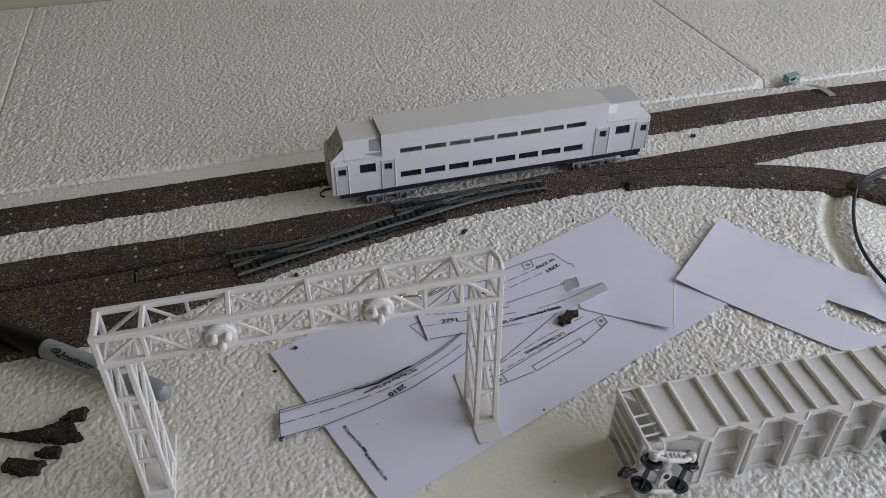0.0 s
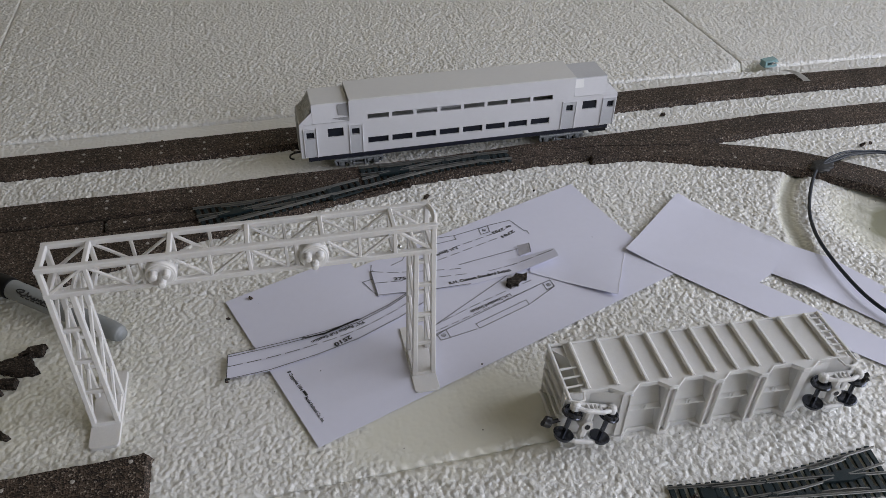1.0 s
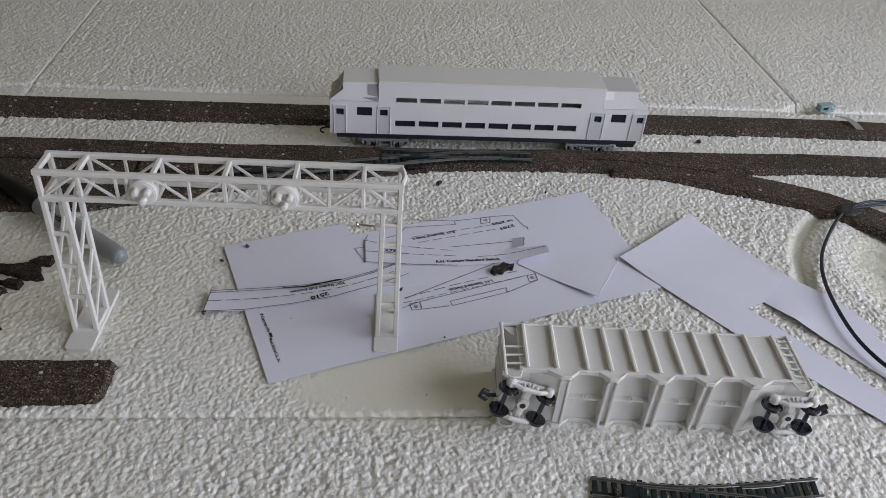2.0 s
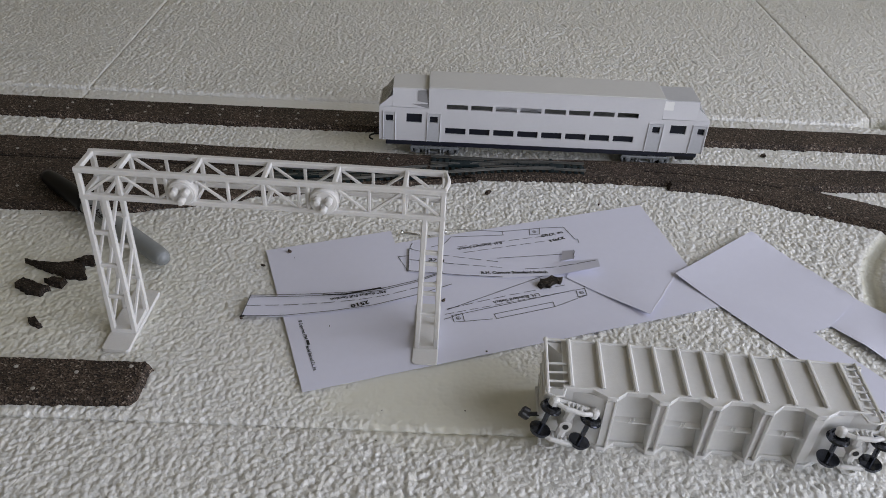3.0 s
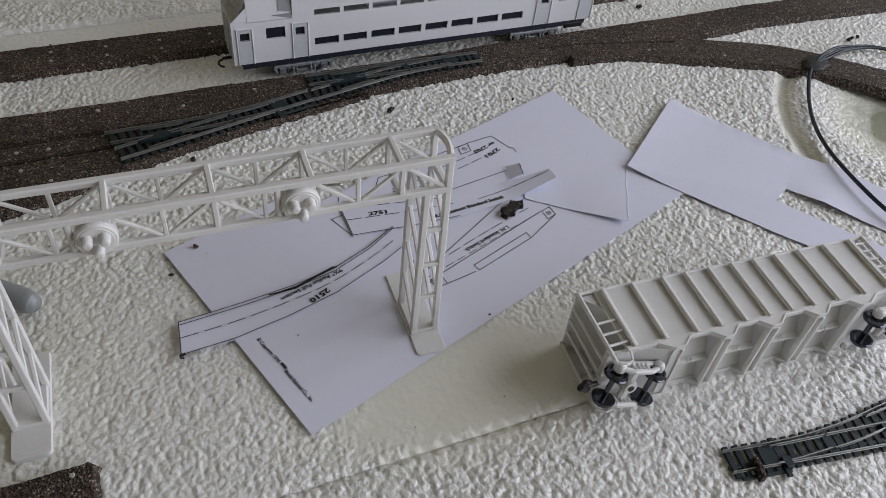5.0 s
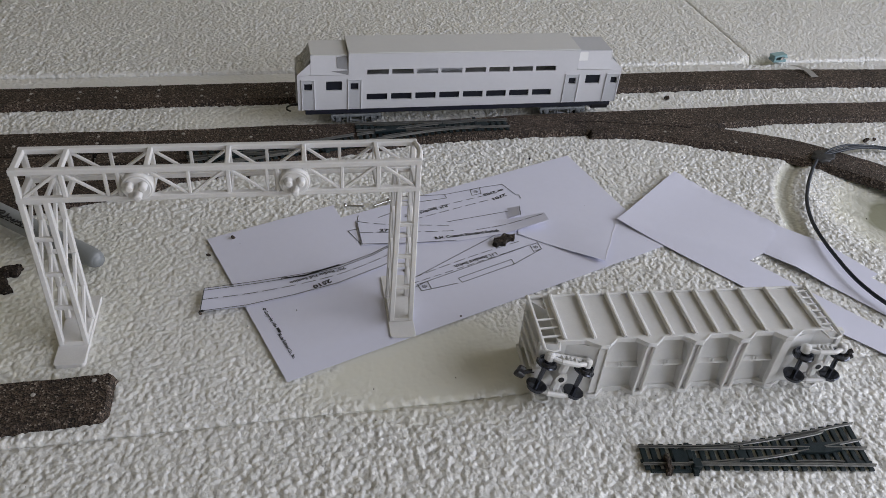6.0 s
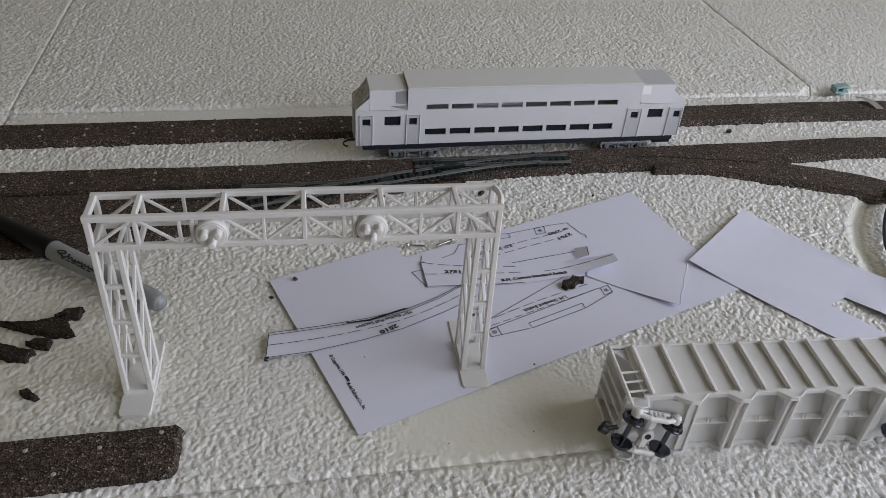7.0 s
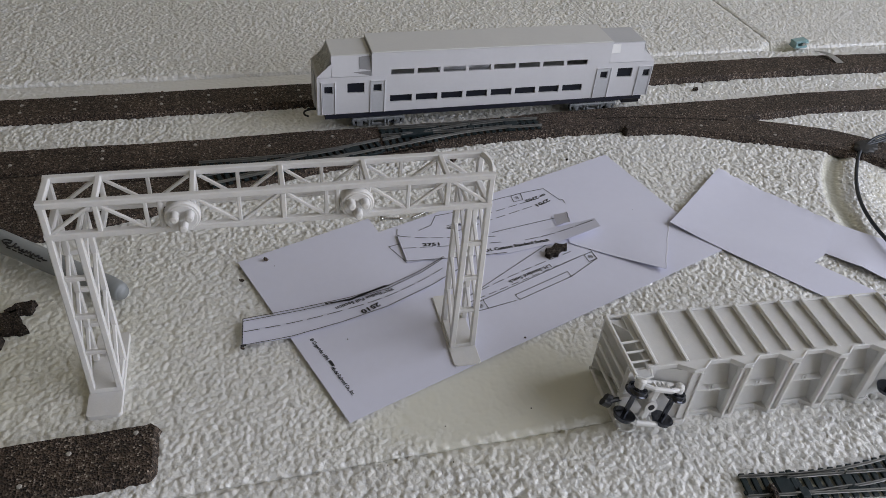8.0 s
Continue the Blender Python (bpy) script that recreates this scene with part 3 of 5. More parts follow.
def specks():
    """Crumbs of cork and dust, all over the foam."""
    bm = bmesh.new()
    rng = random.Random(5)
    marked = [(0.1246, 0.3732, 0.0026), (0.3254, 0.4416, 0.0024), (0.448, 0.3698, 0.0030), (0.456, 0.3712, 0.0016), (0.0093, 0.3006, 0.0017), (-0.0055, 0.2428, 0.0016), (0.018, 0.3603, 0.0017), (-0.003, 0.287, 0.0014), (0.0965, 0.2635, 0.0014), (0.195, 0.366, 0.0011), (0.118, 0.226, 0.0006)]
    for u, v, r in marked + [(rng.uniform(-0.17, 0.42), rng.uniform(0.14, 0.33), rng.uniform(0.0002, 0.0005)) for _ in range(46)] + [(rng.uniform(-0.4, 0.6), rng.uniform(0.52, 0.85), rng.uniform(0.0003, 0.0007)) for _ in range(26)]:
        m = Matrix.Translation((u, v, 0.0008 + r * 0.35 + (0.0022 if v > 0.5 else 0))) @ Euler((rng.uniform(0, 6), rng.uniform(0, 6), rng.uniform(0, 6))).to_matrix().to_4x4() @ Matrix.Diagonal((1, rng.uniform(0.5, 0.9), rng.uniform(0.5, 0.8), 1))
        made = bmesh.ops.create_icosphere(bm, subdivisions=1, radius=r, matrix=m)["verts"]
        for w in made:
            w.co += Vector((rng.uniform(-1, 1), rng.uniform(-1, 1), rng.uniform(-1, 1))) * r * 0.25
    ob = part("cork_crumbs", bm, CORK)
    ob.matrix_world = BASE
    tagged(ob, "scattered dark cork crumbs and specks on white foam", "crumbs", kind="stuff")


specks()


def chips():
    """Small paler flakes lying loose on the cork."""
    bm = bmesh.new()
    rng = random.Random(9)
    for k in range(300):
        if k % 3 == 0:
            u, v = rng.uniform(-0.30, 0.56), rng.uniform(0.453, 0.477)
        elif k % 3 == 1:
            u, v = rng.uniform(-0.28, 0.50), rng.uniform(0.3945, 0.4155)
        else:
            u = rng.uniform(-0.28, 0.06)
            v = rng.uniform(0.340, 0.372) if u < -0.06 else rng.uniform(0.374, 0.388)
        r = rng.uniform(0.0003, 0.00085)
        m = Matrix.Translation((u, v, CORK_TOP + r * 0.2)) @ Euler((rng.uniform(-0.3, 0.3), rng.uniform(-0.3, 0.3), rng.uniform(0, 6))).to_matrix().to_4x4() @ Matrix.Diagonal((1.3, rng.uniform(0.5, 0.9), rng.uniform(0.25, 0.5), 1))
        for w in bmesh.ops.create_icosphere(bm, subdivisions=1, radius=r, matrix=m)["verts"]:
            w.co += Vector((rng.uniform(-1, 1), rng.uniform(-1, 1), rng.uniform(-1, 1))) * r * 0.25
    ob = part("cork_flakes", bm, FLAKE)
    ob.matrix_world = BASE
    tagged(ob, "loose paler brown flakes scattered along the cork", "flakes", kind="stuff")


chips()


# ---- turnouts ----
def turnout(m, label, hand=1):
    """A turnout, 104 mm long: ties, running rails, frog, points and throw bar. The single end is at the origin, along +x; hand 1 diverges to the left, -1 to the right."""
    ob = thing("turnout", m, label, "model turnout", "model railway turnouts")
    long, gauge = 0.104, 0.009
    start, close, radius = 0.020, 0.065, 0.200
    curve = lambda x: max(0.0, min(x, close) - start) ** 2 / (2 * radius) + max(0.0, x - close) * (close - start) / radius
    flip = Matrix.Diagonal((1, hand, 1, 1))
    def piece(name, bm, mat, label=""):
        bmesh.ops.transform(bm, matrix=flip, verts=bm.verts)
        part(name, bm, mat, ob, label)
    n = 24
    for i in range(n):
        x = 0.0022 + i * (long - 0.0044) / (n - 1)
        piece("tie", soft_box((x - 0.0012, -0.0066, 0.0), (x + 0.0012, 0.0066 + curve(x), 0.0012), 0.0002), TIE)
    section = ((-0.00036, -0.0008), (0.00036, -0.0008), (0.00034, -0.0006), (0.00014, -0.0004), (0.00014, 0.0003), (0.00026, 0.0005), (0.00024, 0.0008), (-0.00024, 0.0008), (-0.00026, 0.0005), (-0.00014, 0.0003), (-0.00014, -0.0004), (-0.00034, -0.0006))
    def rail(name, pts, label=""):
        piece(name, sweep(pts, section), RAIL, label)
    xs = [long * i / 16 for i in range(17)]
    g = gauge / 2
    z = 0.0020
    rail("stock_rail", [(0, -g, z), (long, -g, z)], "nickel-silver stock rail")
    rail("stock_rail", [(x, curve(x) + g, z) for x in xs], "nickel-silver curved stock rail")
    rail("point_rail", [(x, g - 0.0014 + 0.0008 * min(1, (x - 0.018) / 0.026), z) for x in (0.020, 0.03, 0.045)])
    rail("point_rail", [(x, curve(x) - g + 0.0003 + 0.0006 * min(1, (x - 0.018) / 0.026), z) for x in (0.020, 0.03, 0.045)])
    rail("closure_rail", [(x, g - 0.0004 + 0.0004 * min(1, (x - 0.046) / 0.02), z) for x in (0.046, 0.058, 0.07, 0.0775)])
    rail("closure_rail", [(x, curve(x) - g + 0.0006 * (1 - min(1, (x - 0.046) / 0.02)), z) for x in (0.046, 0.054, 0.062, 0.07, 0.0765)])
    rail("frog_rail", [(x, curve(x) - g, z) for x in (0.0845, 0.09, 0.096, long)])
    rail("frog_rail", [(0.0850, g, z), (0.093, g, z), (long, g, z)])
    rail("guard_rail", [(0.068, -g + 0.0013, z), (0.072, -g + 0.0017, z), (0.086, -g + 0.0017, z), (0.090, -g + 0.0013, z)])
    rail("guard_rail", [(x, curve(x) + g - k, z) for x, k in ((0.068, 0.0013), (0.073, 0.0017), (0.083, 0.0017), (0.088, 0.0013))])
    piece("frog", slab(bmesh.new(), [(0.0715, g - 0.0030), (0.084, g - 0.0030), (0.092, g - 0.0012), (0.092, g + 0.0030), (0.084, g + 0.0028), (0.0715, g + 0.0008)], 0.0010, 0.0026), TIE, "black plastic frog")
    piece("pivot_block", soft_box((0.0435, -0.0036, 0.0006), (0.0480, 0.0036, 0.0016), 0.0002), TIE)
    piece("throw_plate", soft_box((0.0145, -0.0038, 0.0002), (0.0235, 0.0038, 0.0015), 0.0002), TIE)
    piece("throw_bar", soft_box((0.0212, -0.0098, 0.0004), (0.0234, 0.0070, 0.0017), 0.0002), TIE)
    piece("headblock", soft_box((0.0030, -0.0080, 0.0), (0.0245, -0.0064, 0.0011), 0.0003), TIE)
    piece("tie_strip", soft_box((0.0, -0.0030, 0.0), (long, -0.0012, 0.0009), 0.0002), TIE)
    return ob


def uvpose(u, v, z=0.0, head=0.0):
    return BASE @ pose(u, v, z, 0, 0, head)


def heading(a, b):
    return math.degrees(math.atan2(b[1] - a[1], b[0] - a[0]))


turnout(pose(0.1356, 0.1722, 0.0002, 0, 0, 5.4) @ Matrix.Scale(0.968, 4), "loose black model turnout with nickel rails on the foam")
turnout(pose(0.0856, 0.4390, CORK_TOP, 0, 0, 180 + 13.7), "black model turnout with dull nickel rails on cork")
turnout(pose(-0.0131, 0.4010, CORK_TOP + 0.0001, 0, 0, 180 + 27.6), "black model turnout on cork, joined to another", -1)
bracket = thing("track_bracket", pose(0.1452, 0.1676, 0.0, 0, 0, 8), "small dark bracket with grit stuck to a loose turnout", "bracket")
part("stem", slab(bmesh.new(), ragged([(0, -0.0035), (0.0024, -0.0035), (0.0026, 0.005), (0.0006, 0.005)], 0.0004, 0.001, 2), 0, 0.0042, 0.0003), CORK, bracket)
part("foot", soft_box((0.012, -0.0015, 0), (0.0158, 0.003, 0.003), 0.0003), TIE, bracket)


# ---- the bi-level coach ----
def wall_sheet(s0, s1, z0, z1, holes, thick):
    """A wall in the plane y = 0 (outside) to y = thick, with openings cut through it. holes: (s0, s1, z0, z1)."""
    ss = sorted({s0, s1, *[h[0] for h in holes], *[h[1] for h in holes]})
    zs = sorted({z0, z1, *[h[2] for h in holes], *[h[3] for h in holes]})
    bm = bmesh.new()
    cells = {}
    for i in range(len(ss) - 1):
        for j in range(len(zs) - 1):
            cs, cz = (ss[i] + ss[i + 1]) / 2, (zs[j] + zs[j + 1]) / 2
            cells[i, j] = not any(h[0] < cs < h[1] and h[2] < cz < h[3] for h in holes)
    grid = {(i, j, k): bm.verts.new((s, thick * k, z)) for i, s in enumerate(ss) for j, z in enumerate(zs) for k in (0, 1)}
    for (i, j), full in cells.items():
        if not full:
            continue
        a, b, c, d = (i, j), (i + 1, j), (i + 1, j + 1), (i, j + 1)
        bm.faces.new([grid[(*q, 0)] for q in (a, b, c, d)])
        bm.faces.new([grid[(*q, 1)] for q in (d, c, b, a)])
        for (p, q), n in (((a, b), (i, j - 1)), ((b, c), (i + 1, j)), ((c, d), (i, j + 1)), ((d, a), (i - 1, j))):
            if not cells.get(n, False):
                bm.faces.new((grid[(*q, 0)], grid[(*p, 0)], grid[(*p, 1)], grid[(*q, 1)]))
    bmesh.ops.delete(bm, geom=[v for v in bm.verts if not v.link_faces], context="VERTS")
    return bm


def hull(points):
    bm = bmesh.new()
    for p in points:
        bm.verts.new(p)
    bmesh.ops.convex_hull(bm, input=bm.verts[:])
    return bm


def coach(m):
    ob = thing("passenger_coach", m, "plain white bi-level model railway coach standing on the foam", "model coach")
    s0, s1, wide = -0.0015, 0.2200, 0.0265
    low, sill, top = 0.0122, 0.0365, 0.0508
    lower = [(0.0430 + i * 0.01630, 0.0430 + i * 0.01630 + 0.0138, 0.0183, 0.0229) for i in range(8)]
    upper = [(0.0432 + i * 0.01630, 0.0432 + i * 0.01630 + 0.0142, 0.0362, 0.0400) for i in range(8)]
    small = [(0.0028, 0.0078, 0.0262, 0.0309), (0.0325, 0.0376, 0.0262, 0.0309), (0.1824, 0.1876, 0.0262, 0.0309), (0.2132, 0.2180, 0.0262, 0.0309)]
    wide_w = [(0.0167, 0.0270, 0.0258, 0.0323), (0.1945, 0.2052, 0.0262, 0.0326)]
    m0, m1 = 0.0312, 0.1872
    turn = Matrix.Translation((s1 + s0, wide, 0)) @ Matrix.Rotation(math.pi, 4, "Z")
    for k, at in enumerate((Matrix.Identity(4), turn)):
        part("side_wall", wall_sheet(s0, s1, low, sill, lower + small + wide_w, 0.0011), STYRENE, ob, at=at)
        part("upper_side_wall", wall_sheet(m0, m1, sill + 0.00002, top, [(a, b, max(c, sill + 0.00002), d) for a, b, c, d in upper], 0.0011), STYRENE, ob, at=at)
        for a, b in ((0.0005, 0.0095), (0.0302, 0.0398), (0.1790, 0.1900), (0.2090, 0.2195)):
            door = part("door", wall_sheet(a + 0.0012, b - 0.0008, low + 0.0006, 0.0328, [h for h in small if a < h[0] < b], 0.0004), STYRENE_GREY, ob, "slightly greyer door", at=at @ Matrix.Translation((0, -0.00025, 0)))
            bm = bmesh.new()
            bar(bm, (a + 0.0006, -0.0003, low), (a + 0.0006, -0.0003, 0.0334), 0.0007)
            bar(bm, (b - 0.0003, -0.0003, low), (b - 0.0003, -0.0003, 0.0334), 0.0007)
            bar(bm, (a + 0.0004, -0.0003, 0.0334), (b, -0.0003, 0.0334), 0.0007)
            part("door_frame", bm, STYRENE, ob, at=at)
        for a, b, c, d in lower + small + wide_w:
            part("window_film", box(bmesh.new(), (a - 0.0008, 0.00125, c - 0.0008), (b + 0.0008, 0.0016, d + 0.0008)), FILM, ob, "dark film behind the window", at=at)
    # ends
    for k, at in enumerate((Matrix.Identity(4), turn)):
        part("end_wall", box(bmesh.new(), (s0 + 0.0002, 0.0012, low), (s0 + 0.0013, wide - 0.0012, sill)), STYRENE, ob, at=at)
        e0 = 0.0074
        z0 = sill + 0.0003
        block = [(x, y, z0) for x in (e0, m0 - 0.0002) for y in (0.0, wide)] + [(x, y, 0.0490) for x in (e0, m0 - 0.0002) for y in (0.0022, wide - 0.0022)]
        part("end_roof", hull(block), STYRENE, ob, "white raised end section", at=at)
        part("nose_floor", box(bmesh.new(), (s0 + 0.0002, 0.0004, sill + 0.00005), (e0 - 0.0001, wide - 0.0004, sill + 0.0007)), STYRENE, ob, at=at)
        for y, t in ((0.0, 1), (wide, -1)):
            cheek = [(x, y + t * d, z) for d in (0.0003, 0.0013) for x, z in ((s0 + 0.0004, sill + 0.0008), (e0 - 0.0001, sill + 0.0008))]
            cheek += [(e0 - 0.0001, y + t * (0.0013 + d), 0.0445) for d in (0.0, 0.0010)]
            part("cheek", hull(cheek), STYRENE, ob, "small triangular side facet", at=at)
        part("end_roof_sheet", hull([(x, y, z + dz) for x, y, z in [(e0 + 0.0002, 0.0020, 0.0490), (e0 + 0.0002, wide - 0.0020, 0.0490), (m0 - 0.0003, 0.0020, 0.0490), (m0 - 0.0003, wide - 0.0020, 0.0490)] for dz in (0.0001, 0.0007)]), (ROOF, STYRENE_GREY)[k], ob, ("", "greyer end roof sheet")[k], at=at)
        film = bmesh.new()
        grid = {}
        for i in range(9):
            for j in range(17):
                f, y = i / 8, 0.0016 + (wide - 0.0032) * j / 16
                x, z = e0 * (1 - f) + (s0 + 0.0010) * f, 0.0482 * (1 - f) + (sill + 0.0012) * f
                w = noise.noise_vector((x * 420, y * 330, z * 420 + 7 * k))
                hold = min(1.0, 4 * min(f, 1 - f))
                grid[i, j] = film.verts.new((x + 0.0011 * hold * w.x, y, z + 0.0011 * hold * w.y - 0.0009 * hold))
        for i in range(8):
            for j in range(16):
                film.faces.new((grid[i, j], grid[i + 1, j], grid[i + 1, j + 1], grid[i, j + 1]))
        bmesh.ops.solidify(film, geom=film.faces[:], thickness=0.0003)
        part("end_window", film, CRUMPLE, ob, "crumpled dull film in the sloped front", at=at)
        bm = box(bmesh.new(), (s0 - 0.0006, 0.0085, low + 0.001), (s0 + 0.0002, 0.0180, 0.0345))
        part("end_door", bm, STYRENE_GREY, ob, at=at)
        bm = bmesh.new()
        bar(bm, (0.004, wide / 2, 0.0098), (s0 - 0.0045, wide / 2, 0.0095), 0.0016)
        tube(bm, smooth_line([(s0 - 0.0040, wide / 2 - 0.001, 0.0098), (s0 - 0.0068, wide / 2 - 0.003, 0.0096), (s0 - 0.0070, wide / 2 - 0.006, 0.0092), (s0 - 0.0048, wide / 2 - 0.0078, 0.0090)], 0.0008), 0.0006)
        part("coupler", bm, BLACK, ob, "black hooked coupler", at=at)
    part("roof", soft_box((m0, -0.0004, top), (m1, wide + 0.0004, top + 0.0009), 0.0003), ROOF, ob, "smooth pale grey roof sheet")
    part("roof_patch", hull([(x, y, z) for x, z in ((0.0240, 0.0412), (m0 - 0.0004, 0.0402), (0.0240, 0.0482), (m0 - 0.0004, 0.0486)) for y in (-0.0003 + (z - 0.0365) * 0.17, 0.0040)]), PATCH, ob, "grey panel coloured as a shaded recess")
    part("roof_notch", hull([(x, y, z) for x, z in ((0.0205, 0.0393), (m0 - 0.0004, 0.0366), (m0 - 0.0004, 0.0396)) for y in (0.0000, 0.0030)]), PATCH, ob, "small grey triangle coloured as a shaded gap")
    part("roof_patch", hull([(x, y, z) for x in (m1 + 0.0004, m1 + 0.0066) for z in (0.0430, 0.0488) for y in (-0.0004 + (z - 0.0365) * 0.17, 0.0040)]), FILLER, ob, "bright white filler panel")
    for x in (m0 + 0.0006, m1 - 0.0006):
        part("bulkhead", box(bmesh.new(), (x - 0.0004, 0.0012, sill + 0.0005), (x + 0.0004, wide - 0.0012, top)), STYRENE, ob)
    part("upper_deck", box(bmesh.new(), (m0, 0.0012, 0.0330), (m1, wide - 0.0012, 0.0336)), INSIDE, ob, "dull grey upper floor")
    # white strip added for the brightness seen through the far windows
    part("bright_view_strip", box(bmesh.new(), (0.0752, 0.0090, 0.0325), (0.1085, 0.0098, 0.0385)), STYRENE, ob)
    part("underframe", soft_box((0.0030, 0.0010, 0.0082), (0.2170, wide - 0.0010, low + 0.0002), 0.0004), UNDER, ob, "black underframe")
    part("equipment_box", soft_box((0.080, 0.0080, 0.0078), (0.140, wide - 0.0080, 0.0099), 0.0006), BLACK, ob)
    part("step", soft_box((0.2030, 0.0008, 0.0062), (0.2160, 0.0050, 0.0099), 0.0006), BLACK, ob)
    for x in (0.0365, 0.1825):
        truck = part("truck", bar(bmesh.new(), (x, 0.004, 0.0060), (x, wide - 0.004, 0.0060), 0.004, 0.003), BLACK, ob, "grey rough-cast truck")
        for y in (0.0024, wide - 0.0024):
            bm = bmesh.new()
            bar(bm, (x - 0.0165, y, 0.0062), (x + 0.0165, y, 0.0062), 0.0016, 0.0022)
            bar(bm, (x - 0.0165, y, 0.0060), (x - 0.0150, y, 0.0026), 0.0014, 0.0016)
            bar(bm, (x + 0.0165, y, 0.0060), (x + 0.0150, y, 0.0026), 0.0014, 0.0016)
            for e in (-0.006, -0.004, 0.004, 0.006):
                lathe(bm, (x + e, y - 0.0012, 0.0022), (x + e, y - 0.0012, 0.0060), ((0, 0.0008), (0.2, 0.0008), (0.25, 0.0005), (0.5, 0.0008), (0.75, 0.0005), (0.8, 0.0008), (1, 0.0008)), 8)
            bar(bm, (x - 0.0100, y, 0.0062), (x - 0.003, y, 0.0022), 0.0016, 0.0018)
            bar(bm, (x + 0.0100, y, 0.0062), (x + 0.003, y, 0.0022), 0.0016, 0.0018)
            bar(bm, (x - 0.0035, y, 0.0026), (x + 0.0035, y, 0.0026), 0.0016, 0.0016)
            for e in (-0.0118, 0.0118):
                box(bm, (x + e - 0.0018, y - 0.0012, 0.0022), (x + e + 0.0018, y + 0.0012, 0.0066))
                lathe(bm, (x + e, y - 0.0018, 0.0040), (x + e, y + 0.0018, 0.0040), ((0, 0.0010), (1, 0.0010)), 10)
            part("side_frame", bm, TRUCK, truck)
            for e in (-0.0118, 0.0118):
                yy = y + (0.0022 if y < wide / 2 else -0.0022)
                part("wheel", lathe(bmesh.new(), (x + e, yy - 0.0009, 0.0042), (x + e, yy + 0.0009, 0.0042), ((0, 0.0034), (0.2, 0.0038), (0.8, 0.0038), (1, 0.0041)), 20), WHEEL, truck)
    return ob


coach(pose(-0.0519, 0.4190, 0.0, 0, 0, 14.4))


# ---- the signal gantry ----
def gantry(m):
    """Two lattice towers on flat feet and a box truss across, printed in white resin; origin between the towers."""
    ob = thing("signal_gantry", m, "white 3D-printed lattice signal gantry standing over printed paper", "signal gantry")
    half, z0, z1, t = 0.0785, 0.0767, 0.0897, 0.0025
    y0, y1 = -0.0073, 0.0084
    xs = [-half, -0.0616, -0.0298, 0.0010, 0.0315, 0.0617, half]
    for y in (y0, y1):
        for z in (z0, z1):
            part("chord", bar(bmesh.new(), (-half - t / 2, y, z), (half + t / 2, y, z), t * 1.02, cut=0.16), PRINT, ob)
        for x in xs:
            part("upright", bar(bmesh.new(), (x, y, z0), (x, y, z1), t * (0.95 if abs(x) == half else 0.74), up=(0, 1, 0), cut=0.16), PRINT, ob)
        for k, (a, b) in enumerate(zip(xs[1:-2], xs[2:-1])):
            c = (a + b) / 2
            bm = bar(bmesh.new(), (c, y, z0), (c, y, z1), t * 0.55, t * 0.6, up=(0, 1, 0), cut=0.16)
            bar(bm, (a, y, z1 - 0.0006), (c - 0.0004, y, z0 + 0.0006), t * 0.47, up=(0, 1, 0), cut=0.16)
            bar(bm, (c + 0.0004, y, z0 + 0.0006), (b, y, z1 - 0.0006), t * 0.47, up=(0, 1, 0), cut=0.16)
            part("lattice_bay", bm, PRINT, ob)
        part("end_diagonal", bar(bmesh.new(), (xs[0], y, z0), (xs[1], y, z1), t * 0.52, up=(0, 1, 0), cut=0.16), PRINT, ob)
        part("end_diagonal", bar(bmesh.new(), (xs[-1], y, z0), (xs[-2], y, z1), t * 0.52, up=(0, 1, 0), cut=0.16), PRINT, ob)
    for z in (z0, z1):
        for x in xs:
            if x == half and z == z1:
                bow = [(x + 0.0016 * math.sin(math.pi * k / 6), y0 + (y1 - y0) * k / 6, z + 0.0004 * math.sin(math.pi * k / 6)) for k in range(7)]
                part("cross_strut", tube(bmesh.new(), bow, t * 0.5, 8), PRINT, ob, "slightly bowed end strut")
            else:
                part("cross_strut", bar(bmesh.new(), (x, y0, z), (x, y1, z), t * (1.0 if abs(x) == half else 0.82), t * 0.9, cut=0.16), PRINT, ob)
    for sx in (-1, 1):
        wide, spread = (0.0092, 0.0010) if sx < 0 else (0.0076, 0.0016)
        a, b = sorted((sx * half, sx * (half - wide)))
        lean = -0.0042 if sx < 0 else -0.0022
        def at(x, y, z):
            """A point of the tower, which leans a little and widens to its foot."""
            out = 1 - z / z0
            return x + (0.0004 - (spread * sx if abs(x) < half - 0.001 else 0.0)) * out, y + lean * out, z
        fa, fb = (a - 0.0006, b + 0.0010 + spread) if sx < 0 else (a - 0.0006 - spread, b + 0.0010)
        front, back = (-0.0246, 0.0212) if sx < 0 else (-0.0212, 0.0240)
        wa, wb, r = fa - 0.0008, fb + 0.0008, 0.0018
        ring = [(wb - r + r * math.sin(q), front + r - r * math.cos(q)) for q in (0, 0.4, 0.8, 1.2, 1.57)]
        ring += [(wb, back - 0.001), (wb - 0.001, back), (wa + 0.001, back), (wa, back - 0.001)]
        ring += [(wa + r - r * math.cos(q), front + r - r * math.sin(q)) for q in (0, 0.4, 0.8, 1.2, 1.57)]
        part("foot_plate", slab(bmesh.new(), ring, 0.0008 * (1 + sx) - 0.0006 * (1 - sx) / 2 - 0.0005, 0.0015 + 0.0002 * sx, 0.0003), PRINT, ob, "flat base plate")
        tower = part("tower", slab(bmesh.new(), [(fa, y0 + lean - 0.0010), (fb, y0 + lean - 0.0010), (fb, y1 + lean + 0.0012), (fa, y1 + lean + 0.0012)], 0.0008, 0.0036, 0.0002), PRINT, ob)
